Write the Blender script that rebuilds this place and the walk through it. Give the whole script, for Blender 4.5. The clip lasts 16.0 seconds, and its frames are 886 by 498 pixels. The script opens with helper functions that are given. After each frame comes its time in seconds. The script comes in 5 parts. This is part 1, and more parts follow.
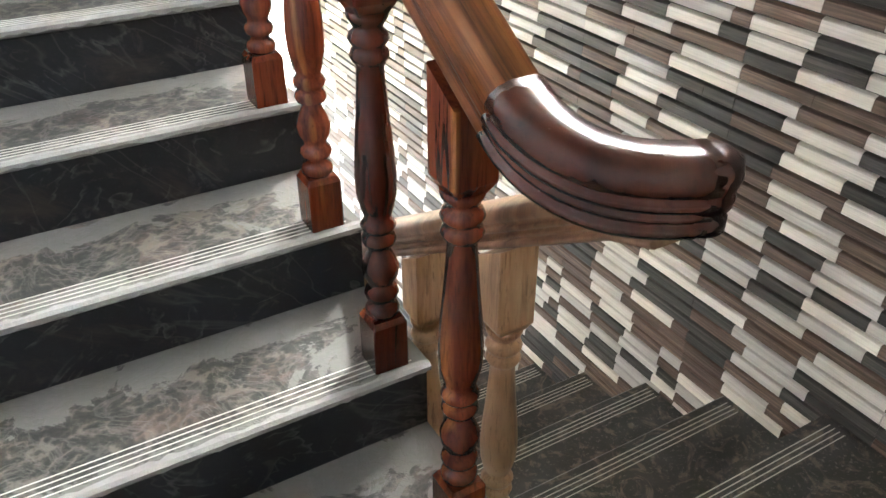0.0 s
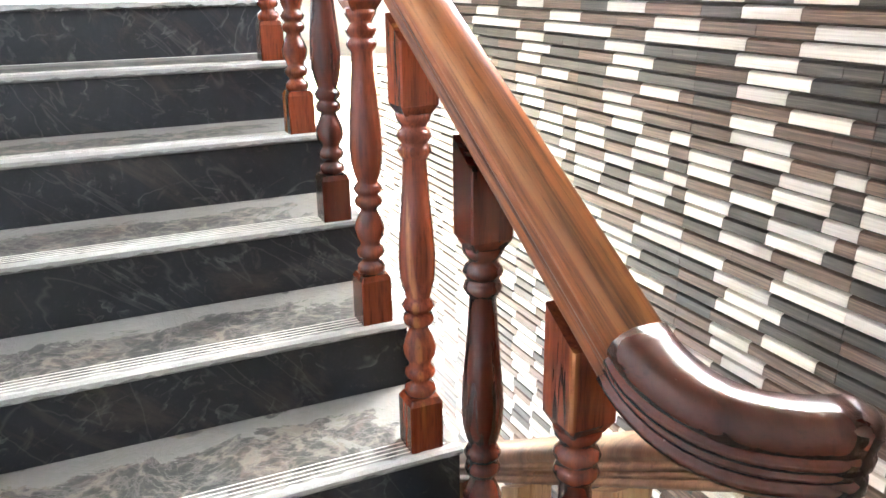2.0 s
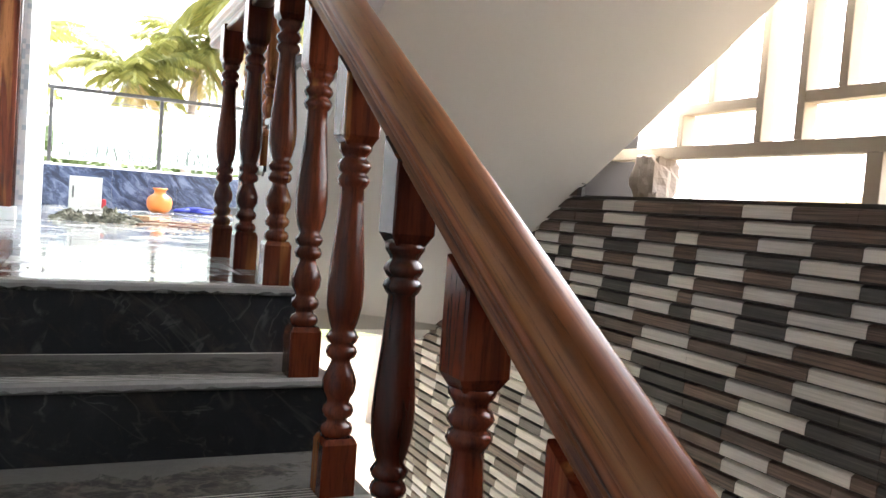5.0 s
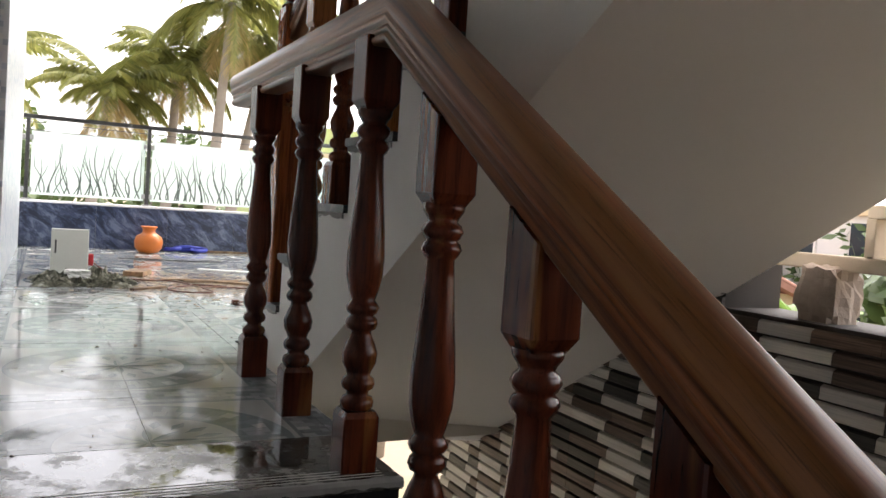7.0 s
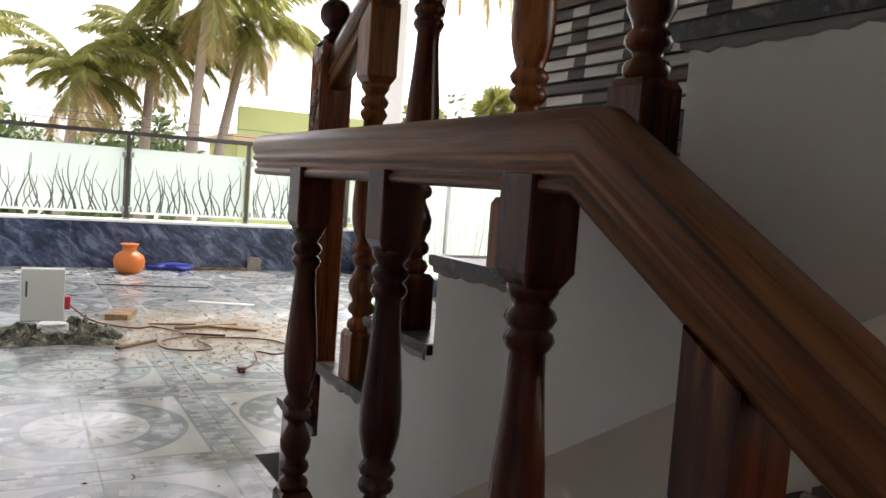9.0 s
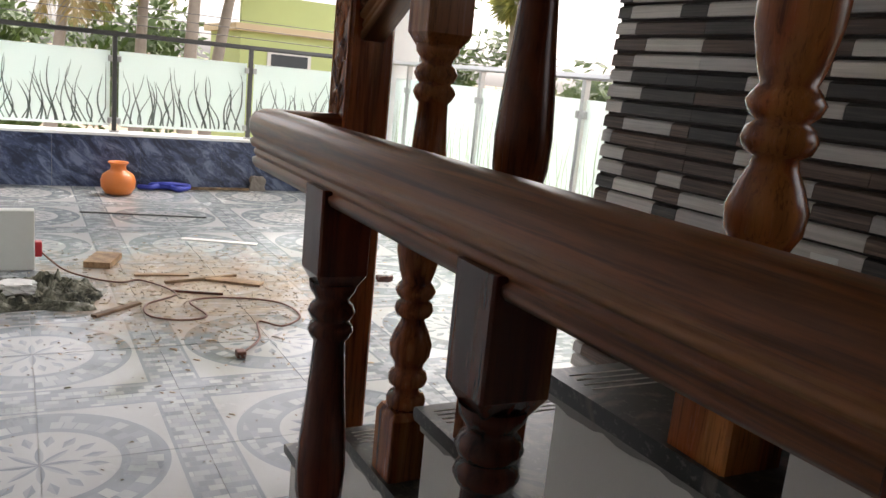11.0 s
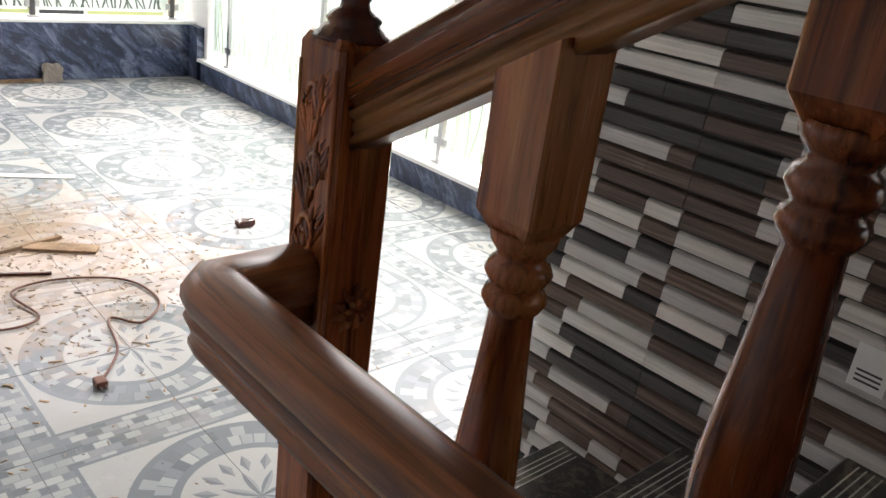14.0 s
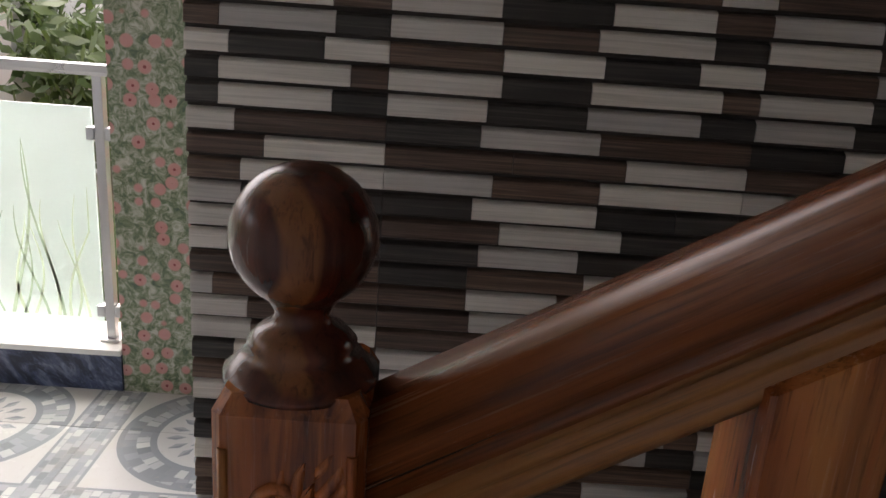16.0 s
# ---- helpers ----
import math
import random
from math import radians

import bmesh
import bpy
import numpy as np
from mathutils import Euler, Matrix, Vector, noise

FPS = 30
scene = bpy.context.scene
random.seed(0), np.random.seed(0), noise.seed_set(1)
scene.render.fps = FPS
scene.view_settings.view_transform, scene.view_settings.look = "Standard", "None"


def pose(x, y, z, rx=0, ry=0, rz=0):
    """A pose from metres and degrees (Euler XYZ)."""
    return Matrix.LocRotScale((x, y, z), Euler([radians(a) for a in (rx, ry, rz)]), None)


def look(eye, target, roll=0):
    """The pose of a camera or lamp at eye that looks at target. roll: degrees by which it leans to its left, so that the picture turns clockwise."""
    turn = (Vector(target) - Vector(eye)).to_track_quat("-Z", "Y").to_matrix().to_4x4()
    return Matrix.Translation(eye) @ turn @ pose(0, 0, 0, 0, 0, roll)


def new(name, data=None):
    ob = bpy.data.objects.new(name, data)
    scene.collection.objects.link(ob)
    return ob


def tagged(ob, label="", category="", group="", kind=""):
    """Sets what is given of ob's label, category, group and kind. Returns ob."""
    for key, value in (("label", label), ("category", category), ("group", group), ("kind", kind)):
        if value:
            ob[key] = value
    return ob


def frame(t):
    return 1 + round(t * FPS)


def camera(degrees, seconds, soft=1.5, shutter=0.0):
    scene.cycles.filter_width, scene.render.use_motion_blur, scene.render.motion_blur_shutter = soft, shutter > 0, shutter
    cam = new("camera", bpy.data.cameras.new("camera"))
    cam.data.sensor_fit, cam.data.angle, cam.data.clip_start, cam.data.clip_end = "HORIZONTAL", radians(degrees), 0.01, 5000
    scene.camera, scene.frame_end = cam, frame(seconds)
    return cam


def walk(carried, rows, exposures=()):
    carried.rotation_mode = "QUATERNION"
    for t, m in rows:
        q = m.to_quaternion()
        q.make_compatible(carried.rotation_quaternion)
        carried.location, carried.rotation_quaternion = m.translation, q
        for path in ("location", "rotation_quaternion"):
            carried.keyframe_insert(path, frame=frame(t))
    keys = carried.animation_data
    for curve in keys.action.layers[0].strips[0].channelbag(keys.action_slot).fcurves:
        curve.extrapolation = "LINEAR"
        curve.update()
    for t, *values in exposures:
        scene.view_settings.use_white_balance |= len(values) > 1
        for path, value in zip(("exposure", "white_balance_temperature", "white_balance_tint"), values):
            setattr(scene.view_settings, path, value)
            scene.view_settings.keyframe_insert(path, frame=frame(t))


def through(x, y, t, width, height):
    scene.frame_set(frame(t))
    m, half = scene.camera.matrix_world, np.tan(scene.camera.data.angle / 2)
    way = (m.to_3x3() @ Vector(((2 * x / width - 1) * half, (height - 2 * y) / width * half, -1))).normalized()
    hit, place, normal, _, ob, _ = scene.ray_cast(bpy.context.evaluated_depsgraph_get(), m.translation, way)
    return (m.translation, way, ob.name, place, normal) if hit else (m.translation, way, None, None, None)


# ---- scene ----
cam = camera(57.5, 16.0)
EXPOSURES = [(0, 5.95, 6250, 9), (0.5, 6.38, 6250, 10), (1.0, 6.6, 6200, 11), (2.0, 6.62, 6200, 11), (2.5, 6.0, 6200, 11), (3.0, 6.2, 6200, 11), (3.5, 5.95, 6250, 12), (4.2, 5.35, 6300, 12), (6.3, 2.55, 6650, 14), (8.0, 2.45, 6750, 15), (9.0, 2.25, 6800, 16), (10.2, 2.05, 6800, 16), (12.5, 2.27, 6800, 17), (13.5, 2.3, 6800, 16), (14.0, 2.5, 6750, 16), (14.5, 1.95, 6700, 15), (15.5, 1.75, 6800, 18), (16, 1.95, 6850, 20)]
PATH = [
    (0, (-0.536, -2.89, 0.013), (0.305, -1.433, -1.069), -0.1),
    (0.5, (-0.497, -2.865, -0.037), (0.302, -1.453, -1.207), 0.7),
    (1.5, (-0.546, -2.869, -0.002), (0.25, -1.212, -0.79), -0.1),
    (2, (-0.58, -2.857, 0.067), (0.193, -1.127, -0.575), -0.8),
    (2.5, (-0.578, -2.755, 0.09), (0.228, -1.005, -0.447), 1.1),
    (3, (-0.56, -2.645, 0.07), (0.263, -0.884, -0.37), 2.0),
    (3.5, (-0.508, -2.484, 0.101), (0.278, -0.674, -0.225), 3.3),
    (4, (-0.5, -2.341, 0.123), (0.29, -0.513, -0.06), 2.7),
    (4.2, (-0.525, -2.323, 0.153), (0.292, -0.501, 0.035), 4.6),
    (6.3, (-0.517, -1.585, 0.374), (0.36, 0.208, 0.272), 3.4),
    (6.5, (-0.532, -1.515, 0.409), (0.339, 0.281, 0.301), 3.3),
    (7, (-0.583, -1.423, 0.529), (0.308, 0.365, 0.437), 3.9),
    (7.5, (-0.568, -1.261, 0.549), (0.338, 0.52, 0.463), 4.2),
    (8, (-0.551, -1.059, 0.661), (0.332, 0.731, 0.527), 4.3),
    (8.5, (-0.589, -0.839, 0.772), (0.283, 0.955, 0.623), 4.2),
    (9, (-0.596, -0.762, 0.834), (0.353, 0.992, 0.686), 4.1),
    (9.5, (-0.572, -0.657, 0.846), (0.418, 1.072, 0.681), 3.2),
    (10, (-0.516, -0.492, 0.882), (0.438, 1.25, 0.647), 4.2),
    (10.2, (-0.486, -0.39, 0.909), (0.44, 1.361, 0.636), 4.6),
    (12.5, (-0.382, 0.255, 1.165), (0.683, 1.788, 0.447), 6.9),
    (13, (-0.379, 0.4, 1.184), (0.761, 1.811, 0.345), 7.1),
    (13.5, (-0.402, 0.495, 1.271), (0.854, 1.792, 0.38), 8.4),
    (14, (-0.395, 0.588, 1.345), (0.913, 1.932, 0.574), 7.8),
    (14.5, (-0.352, 0.736, 1.373), (0.951, 2.086, 0.681), 7.1),
    (15, (-0.324, 0.88, 1.394), (1.204, 1.993, 0.74), 5.3),
    (15.3, (-0.329, 1.006, 1.423), (1.372, 1.832, 0.771), 3.4),
    (15.6, (-0.302, 1.133, 1.415), (1.534, 1.635, 0.803), 4.1),
    (16, (-0.27, 1.296, 1.425), (1.635, 1.274, 0.819), 4.2),
]
walk(cam, [(t, look(eye, target, roll)) for t, eye, target, roll in PATH], EXPOSURES)

# ---- light ----
world = bpy.data.worlds.new("overcast_sky")
scene.world = world
world.use_nodes = True
wn, wl = world.node_tree.nodes, world.node_tree.links
sky = wn.new("ShaderNodeTexSky")
sky.sky_type, sky.sun_disc = "NISHITA", False
sky.sun_elevation, sky.sun_rotation = radians(55), radians(60)
sky.air_density, sky.dust_density = 1.0, 4.0
pale = wn.new("ShaderNodeHueSaturation")
pale.inputs["Saturation"].default_value = 0.22
wl.new(sky.outputs[0], pale.inputs["Color"])
wl.new(pale.outputs[0], wn["Background"].inputs["Color"])
wn["Background"].inputs["Strength"].default_value = 0.15
sun = new("sun", bpy.data.lights.new("sun", "SUN"))
sun.data.energy, sun.data.angle, sun.data.color = 0.85, radians(14), (1.0, 0.96, 0.9)
sun.matrix_world = look((0, 0, 30), Vector((0, 0, 30)) - Vector((math.sin(radians(60)) * 0.57, math.cos(radians(60)) * 0.57, 0.82)))

# ---- helpers for building ----
RISE, GOING, UP_RISE, UP_GOING = 0.18, 0.297, 0.1765, 0.309
STAIR_X, WALL_X, WALL_END, GROUND_Z, CEILING_Z = -0.95, 1.06, 1.715, -3.3, 3.0
rng = random.Random(7)


def mesh_from(name, bm, materials):
    me = bpy.data.meshes.new(name)
    bm.normal_update()
    bm.to_mesh(me)
    bm.free()
    for m in materials if isinstance(materials, (list, tuple)) else [materials]:
        me.materials.append(m)
    return me


def part(name, bm, material, parent=None, label="", smooth=False):
    """One mesh object, under a thing or a part, or at top level."""
    ob = new(name, mesh_from(name, bm, material))
    if smooth:
        ob.data.shade_smooth()
    if parent is not None:
        ob.parent = parent
    if label:
        tagged(ob, label)
    return ob


def thing(name, label, category, group="", kind="", at=(0, 0, 0)):
    ob = new(name)
    ob.location = at
    ob.empty_display_size = 0.1
    return tagged(ob, label, category, group, kind)


def box(bm, x0, x1, y0, y1, z0, z1, bevel=0.0):
    r = bmesh.ops.create_cube(bm, size=1)
    bmesh.ops.scale(bm, verts=r["verts"], vec=(x1 - x0, y1 - y0, z1 - z0))
    bmesh.ops.translate(bm, verts=r["verts"], vec=((x0 + x1) / 2, (y0 + y1) / 2, (z0 + z1) / 2))
    if bevel:
        edges = {e for v in r["verts"] for e in v.link_edges}
        bmesh.ops.bevel(bm, geom=list(edges), offset=bevel, segments=2, affect="EDGES", profile=0.6)
    return bm


def boxed(*a, **k):
    return box(bmesh.new(), *a, **k)


def lathe(bm, profile, seg=20, x=0.0, y=0.0, z=0.0):
    rings = []
    for h, r in profile:
        rings.append([bm.verts.new((x + r * math.cos(2 * math.pi * i / seg), y + r * math.sin(2 * math.pi * i / seg), z + h)) for i in range(seg)])
    for a, b in zip(rings, rings[1:]):
        for i in range(seg):
            bm.faces.new((a[i], a[(i + 1) % seg], b[(i + 1) % seg], b[i])).smooth = True
    bm.faces.new(list(reversed(rings[0])))
    bm.faces.new(rings[-1])
    return bm


def sweep(bm, pts, profile, cap=True, smooth=True):
    """A closed profile (across, up) carried along a line of points, mitred at its bends."""
    pts = [Vector(p) for p in pts]
    rings = []
    for i, p in enumerate(pts):
        a = (pts[i] - pts[i - 1]).normalized() if i else (pts[1] - pts[0]).normalized()
        b = (pts[i + 1] - pts[i]).normalized() if i + 1 < len(pts) else a
        t = (a + b).normalized()
        side = t.cross(Vector((0, 0, 1))).normalized()
        up = side.cross(t)
        flat = abs(a.z - b.z) < 0.02
        k = 1 / max(0.5, math.sqrt((1 + a.dot(b)) / 2))
        ks, ku = (k, 1) if flat else (1, k)
        rings.append([bm.verts.new(p + side * u * ks + up * v * ku) for u, v in profile])
    n = len(profile)
    uv = bm.loops.layers.uv.verify()
    way = [0.0]
    for a, b in zip(profile, profile[1:] + profile[:1]):
        way.append(way[-1] + math.hypot(a[0] - b[0], a[1] - b[1]))
    run = 0.0
    for k, (a, b) in enumerate(zip(rings, rings[1:])):
        step = (pts[k + 1] - pts[k]).length
        for i in range(n):
            f = bm.faces.new((a[i], a[(i + 1) % n], b[(i + 1) % n], b[i]))
            f.smooth = smooth
            for loop, st in zip(f.loops, ((run, way[i]), (run, way[i + 1]), (run + step, way[i + 1]), (run + step, way[i]))):
                loop[uv].uv = st
        run += step
    if cap:
        bm.faces.new(list(reversed(rings[0])))
        bm.faces.new(rings[-1])
    return bm


def tube(bm, pts, radii, seg=8):
    if not isinstance(radii, (list, tuple)):
        radii = [radii] * len(pts)
    pts = [Vector(p) for p in pts]
    rings = []
    for i, p in enumerate(pts):
        t = (pts[min(i + 1, len(pts) - 1)] - pts[max(i - 1, 0)]).normalized()
        s = t.orthogonal().normalized() if abs(t.z) > 0.95 else t.cross(Vector((0, 0, 1))).normalized()
        u = s.cross(t)
        rings.append([bm.verts.new(p + (s * math.cos(2 * math.pi * k / seg) + u * math.sin(2 * math.pi * k / seg)) * radii[i]) for k in range(seg)])
    for a, b in zip(rings, rings[1:]):
        for k in range(seg):
            bm.faces.new((a[k], a[(k + 1) % seg], b[(k + 1) % seg], b[k])).smooth = True
    bm.faces.new(list(reversed(rings[0])))
    bm.faces.new(rings[-1])
    return bm


# ---- materials ----
def material(name, rough=0.6, metal=0.0):
    m = bpy.data.materials.new(name)
    m.use_nodes = True
    b = m.node_tree.nodes["Principled BSDF"]
    b.inputs["Roughness"].default_value, b.inputs["Metallic"].default_value = rough, metal
    return m, m.node_tree.nodes, m.node_tree.links, b


def coords(n, l, kind="Object", scale=(1, 1, 1)):
    mp = n.new("ShaderNodeMapping")
    mp.inputs["Scale"].default_value = scale
    if kind == "World":
        l.new(n.new("ShaderNodeNewGeometry").outputs["Position"], mp.inputs[0])
    else:
        l.new(n.new("ShaderNodeTexCoord").outputs[kind], mp.inputs[0])
    return mp


def noise_of(n, l, mp, scale, detail=6.0, rough=0.6, distort=0.0):
    t = n.new("ShaderNodeTexNoise")
    t.inputs["Scale"].default_value, t.inputs["Detail"].default_value = scale, detail
    t.inputs["Roughness"].default_value, t.inputs["Distortion"].default_value = rough, distort
    l.new(mp.outputs[0], t.inputs["Vector"])
    return t.outputs["Fac"]


def ramp(n, l, fac, *stops):
    r = n.new("ShaderNodeValToRGB")
    while len(r.color_ramp.elements) < len(stops):
        r.color_ramp.elements.new(0.5)
    for e, (p, c) in zip(r.color_ramp.elements, stops):
        e.position, e.color = p, (*c, 1) if len(c) == 3 else c
    l.new(fac, r.inputs[0])
    return r.outputs[0]


def mixed(n, l, fac, a, b, mode="MIX"):
    x = n.new("ShaderNodeMix")
    x.data_type, x.blend_type = "RGBA", mode
    for sock, v in ((x.inputs[0], fac), (x.inputs[6], a), (x.inputs[7], b)):
        if isinstance(v, (int, float)):
            sock.default_value = v
        elif isinstance(v, tuple):
            sock.default_value = (*v, 1)
        else:
            l.new(v, sock)
    return x.outputs[2]


def maths(n, l, op, a, b=None, c=None):
    x = n.new("ShaderNodeMath")
    x.operation = op
    for sock, v in zip(x.inputs, (a, b, c)):
        if v is None:
            continue
        if isinstance(v, (int, float)):
            sock.default_value = v
        else:
            l.new(v, sock)
    return x.outputs[0]


def bump(n, l, b, height, strength=0.2, distance=0.01):
    k = n.new("ShaderNodeBump")
    k.inputs["Strength"].default_value, k.inputs["Distance"].default_value = strength, distance
    l.new(height, k.inputs["Height"])
    l.new(k.outputs[0], b.inputs["Normal"])


def rough_from(n, l, b, fac, lo, hi):
    r = n.new("ShaderNodeMapRange")
    r.inputs["To Min"].default_value, r.inputs["To Max"].default_value = lo, hi
    l.new(fac, r.inputs[0])
    l.new(r.outputs[0], b.inputs["Roughness"])


def wood(name, dark, mid, light, patch=0.55, rough=0.28, along=(14, 14, 1.6), kind="Object"):
    """Varnished wood: grain along the piece, pale sapwood patches, and a tone of its own for each object."""
    m, n, l, b = material(name, rough)
    mp = coords(n, l, kind, along)
    info = n.new("ShaderNodeObjectInfo")
    off = n.new("ShaderNodeVectorMath")
    off.operation = "ADD"
    l.new(mp.outputs[0], off.inputs[0])
    sc = n.new("ShaderNodeVectorMath")
    sc.operation = "SCALE"
    sc.inputs[0].default_value = (37.0, 19.0, 53.0)
    l.new(info.outputs["Random"], sc.inputs["Scale"])
    l.new(sc.outputs[0], off.inputs[1])
    grain = noise_of(n, l, off, 2.2, 8, 0.62, 0.7)
    fine = noise_of(n, l, off, 9.0, 6, 0.7, 0.3)
    big = noise_of(n, l, off, 0.55, 2, 0.5, 0.8)
    base = ramp(n, l, grain, (0.3, dark), (0.52, mid), (0.72, tuple(c * 1.25 for c in mid)))
    base = mixed(n, l, ramp(n, l, big, (patch, (0, 0, 0)), (patch + 0.07, (0.8, 0.8, 0.8))), base, mixed(n, l, fine, tuple(c * 0.75 for c in light), light))
    figure = noise_of(n, l, off, 0.5, 3, 0.5, 1.6)
    base = mixed(n, l, 1.0, base, ramp(n, l, figure, (0.34, (0.58, 0.52, 0.5)), (0.48, (0.88, 0.86, 0.85)), (0.62, (1.15, 1.13, 1.1))), "MULTIPLY")
    tone = ramp(n, l, info.outputs["Random"], (0.0, (0.55, 0.48, 0.48)), (0.5, (0.9, 0.88, 0.86)), (1.0, (1.3, 1.26, 1.2)))
    base = mixed(n, l, 1.0, base, tone, "MULTIPLY")
    base = mixed(n, l, ramp(n, l, fine, (0.35, (0.5, 0.5, 0.5)), (0.47, (0, 0, 0))), base, tuple(c * 0.4 for c in dark))
    l.new(base, b.inputs["Base Color"])
    rough_from(n, l, b, fine, rough - 0.06, rough + 0.16)
    b.inputs["Coat Weight"].default_value, b.inputs["Coat Roughness"].default_value = 0.06, 0.16
    b.inputs["Specular IOR Level"].default_value = 0.32
    bump(n, l, b, fine, 0.06, 0.0015)
    return m


def plain(name, colour, rough=0.6, metal=0.0, vary=0.12, scale=6.0, fine=60.0, relief=0.15, kind="Object"):
    m, n, l, b = material(name, rough, metal)
    mp = coords(n, l, kind)
    a, f = noise_of(n, l, mp, scale, 5), noise_of(n, l, mp, fine, 4)
    c = mixed(n, l, a, tuple(v * (1 - vary) for v in colour), tuple(min(1, v * (1 + vary)) for v in colour))
    c = mixed(n, l, maths(n, l, "MULTIPLY", f, 0.35), c, tuple(v * (1 - 2 * vary) for v in colour))
    l.new(c, b.inputs["Base Color"])
    rough_from(n, l, b, a, max(0.02, rough - 0.08), min(1, rough + 0.1))
    bump(n, l, b, f, relief, 0.003)
    return m


teak = wood("teak", (0.045, 0.01, 0.005), (0.13, 0.03, 0.013), (0.36, 0.15, 0.05), 0.58, 0.18, (22, 22, 1.5))
warm_teak = wood("warm_teak", (0.05, 0.011, 0.004), (0.34, 0.1, 0.028), (0.54, 0.22, 0.068), 0.55, 0.2, (24, 24, 1.3))
rail_teak = wood("rail_teak", (0.06, 0.017, 0.007), (0.34, 0.125, 0.042), (0.5, 0.235, 0.088), 0.56, 0.29, (0.7, 21, 1), "UV")
rail_brown = wood("rail_brown", (0.04, 0.011, 0.005), (0.16, 0.052, 0.018), (0.3, 0.12, 0.042), 0.6, 0.2, (0.7, 21, 1), "UV")
gold_teak = wood("gold_teak", (0.13, 0.052, 0.018), (0.42, 0.2, 0.066), (0.52, 0.28, 0.105), 0.52, 0.3, (0.7, 21, 1), "UV")
dark_teak = wood("dark_teak", (0.055, 0.016, 0.009), (0.075, 0.022, 0.012), (0.1, 0.032, 0.016), 0.85, 0.18, (10, 4, 10))
raw_teak = wood("raw_teak", (0.2, 0.11, 0.06), (0.33, 0.2, 0.115), (0.42, 0.28, 0.17), 0.5, 0.45, (16, 16, 2))
scrap_wood = wood("scrap_wood", (0.19, 0.12, 0.07), (0.31, 0.21, 0.125), (0.42, 0.31, 0.2), 0.5, 0.7, (8, 8, 8))

plaster = plain("plaster", (0.8, 0.77, 0.72), 0.85, vary=0.05, scale=2.5, fine=40, relief=0.12, kind="World")
white_paint = plain("white_paint", (0.8, 0.8, 0.78), 0.6, vary=0.04, kind="World")
concrete = plain("concrete", (0.34, 0.32, 0.29), 0.9, vary=0.2, scale=5, fine=35, relief=0.4, kind="World")
steel = plain("steel", (0.5, 0.5, 0.5), 0.3, 1.0, vary=0.1)
dark_steel = plain("dark_steel", (0.12, 0.12, 0.12), 0.35, 0.9, vary=0.1)
clay = plain("orange_pot", (0.62, 0.17, 0.03), 0.4, vary=0.12, scale=10)
rubber = plain("cable_rubber", (0.15, 0.055, 0.032), 0.5)
red_plastic = plain("red_plastic", (0.5, 0.03, 0.04), 0.4)
blue_plastic = plain("blue_plastic", (0.04, 0.06, 0.4), 0.5)
board_white = plain("board_white", (0.62, 0.63, 0.58), 0.6, vary=0.06)
sack_cloth, n, l, b = material("sack_cloth", 0.95)
blot = noise_of(n, l, coords(n, l), 16, 5, 0.7, 0.6)
l.new(ramp(n, l, blot, (0.4, (0.025, 0.027, 0.02)), (0.5, (0.12, 0.118, 0.085)), (0.6, (0.28, 0.275, 0.215)), (0.7, (0.5, 0.5, 0.44))), b.inputs["Base Color"])
bump(n, l, b, blot, 0.6, 0.006)
sawdust = plain("sawdust", (0.42, 0.315, 0.215), 0.95, vary=0.25, scale=30)
paper = plain("paper", (0.75, 0.75, 0.72), 0.8, vary=0.04)
ink = plain("ink", (0.06, 0.06, 0.06), 0.8)
stone = plain("stone_block", (0.42, 0.34, 0.28), 0.95, vary=0.3, scale=18, fine=50, relief=0.8)
cream = plain("cream_grille", (0.5, 0.42, 0.32), 0.85, vary=0.1, scale=9, relief=0.3)


def strip_tile(name, lo, mid, hi, rough):
    """Wood-look ceramic strip, grain along the wall."""
    m, n, l, b = material(name, rough)
    mp = coords(n, l, "World", (5, 1.2, 55))
    g, f = noise_of(n, l, mp, 3, 7, 0.65, 0.7), noise_of(n, l, mp, 9, 5, 0.7)
    geo, info = n.new("ShaderNodeNewGeometry"), n.new("ShaderNodeObjectInfo")
    c = ramp(n, l, g, (0.3, lo), (0.5, mid), (0.7, hi))
    own = maths(n, l, "FRACT", maths(n, l, "ADD", geo.outputs["Random Per Island"], info.outputs["Random"]))
    c = mixed(n, l, 1.0, c, ramp(n, l, own, (0, (0.72, 0.72, 0.74)), (1, (1.2, 1.18, 1.14))), "MULTIPLY")
    c = mixed(n, l, maths(n, l, "MULTIPLY", noise_of(n, l, coords(n, l, "World"), 2.2, 4), 0.06), c, (0.36, 0.34, 0.31))
    l.new(c, b.inputs["Base Color"])
    rough_from(n, l, b, f, rough - 0.06, rough + 0.15)
    b.inputs["Specular IOR Level"].default_value = 0.3
    bump(n, l, b, f, 0.2, 0.002)
    return m


tile_white = strip_tile("tile_white", (0.46, 0.435, 0.405), (0.6, 0.57, 0.535), (0.7, 0.67, 0.63), 0.3)
tile_brown = strip_tile("tile_brown", (0.03, 0.019, 0.014), (0.1, 0.064, 0.048), (0.22, 0.15, 0.115), 0.36)
tile_dark = strip_tile("tile_dark", (0.012, 0.011, 0.0105), (0.034, 0.031, 0.029), (0.09, 0.08, 0.072), 0.34)
tile_grout = plain("tile_grout", (0.33, 0.33, 0.32), 0.8, kind="World")
grout = plain("grout", (0.05, 0.044, 0.04), 0.95, kind="World")


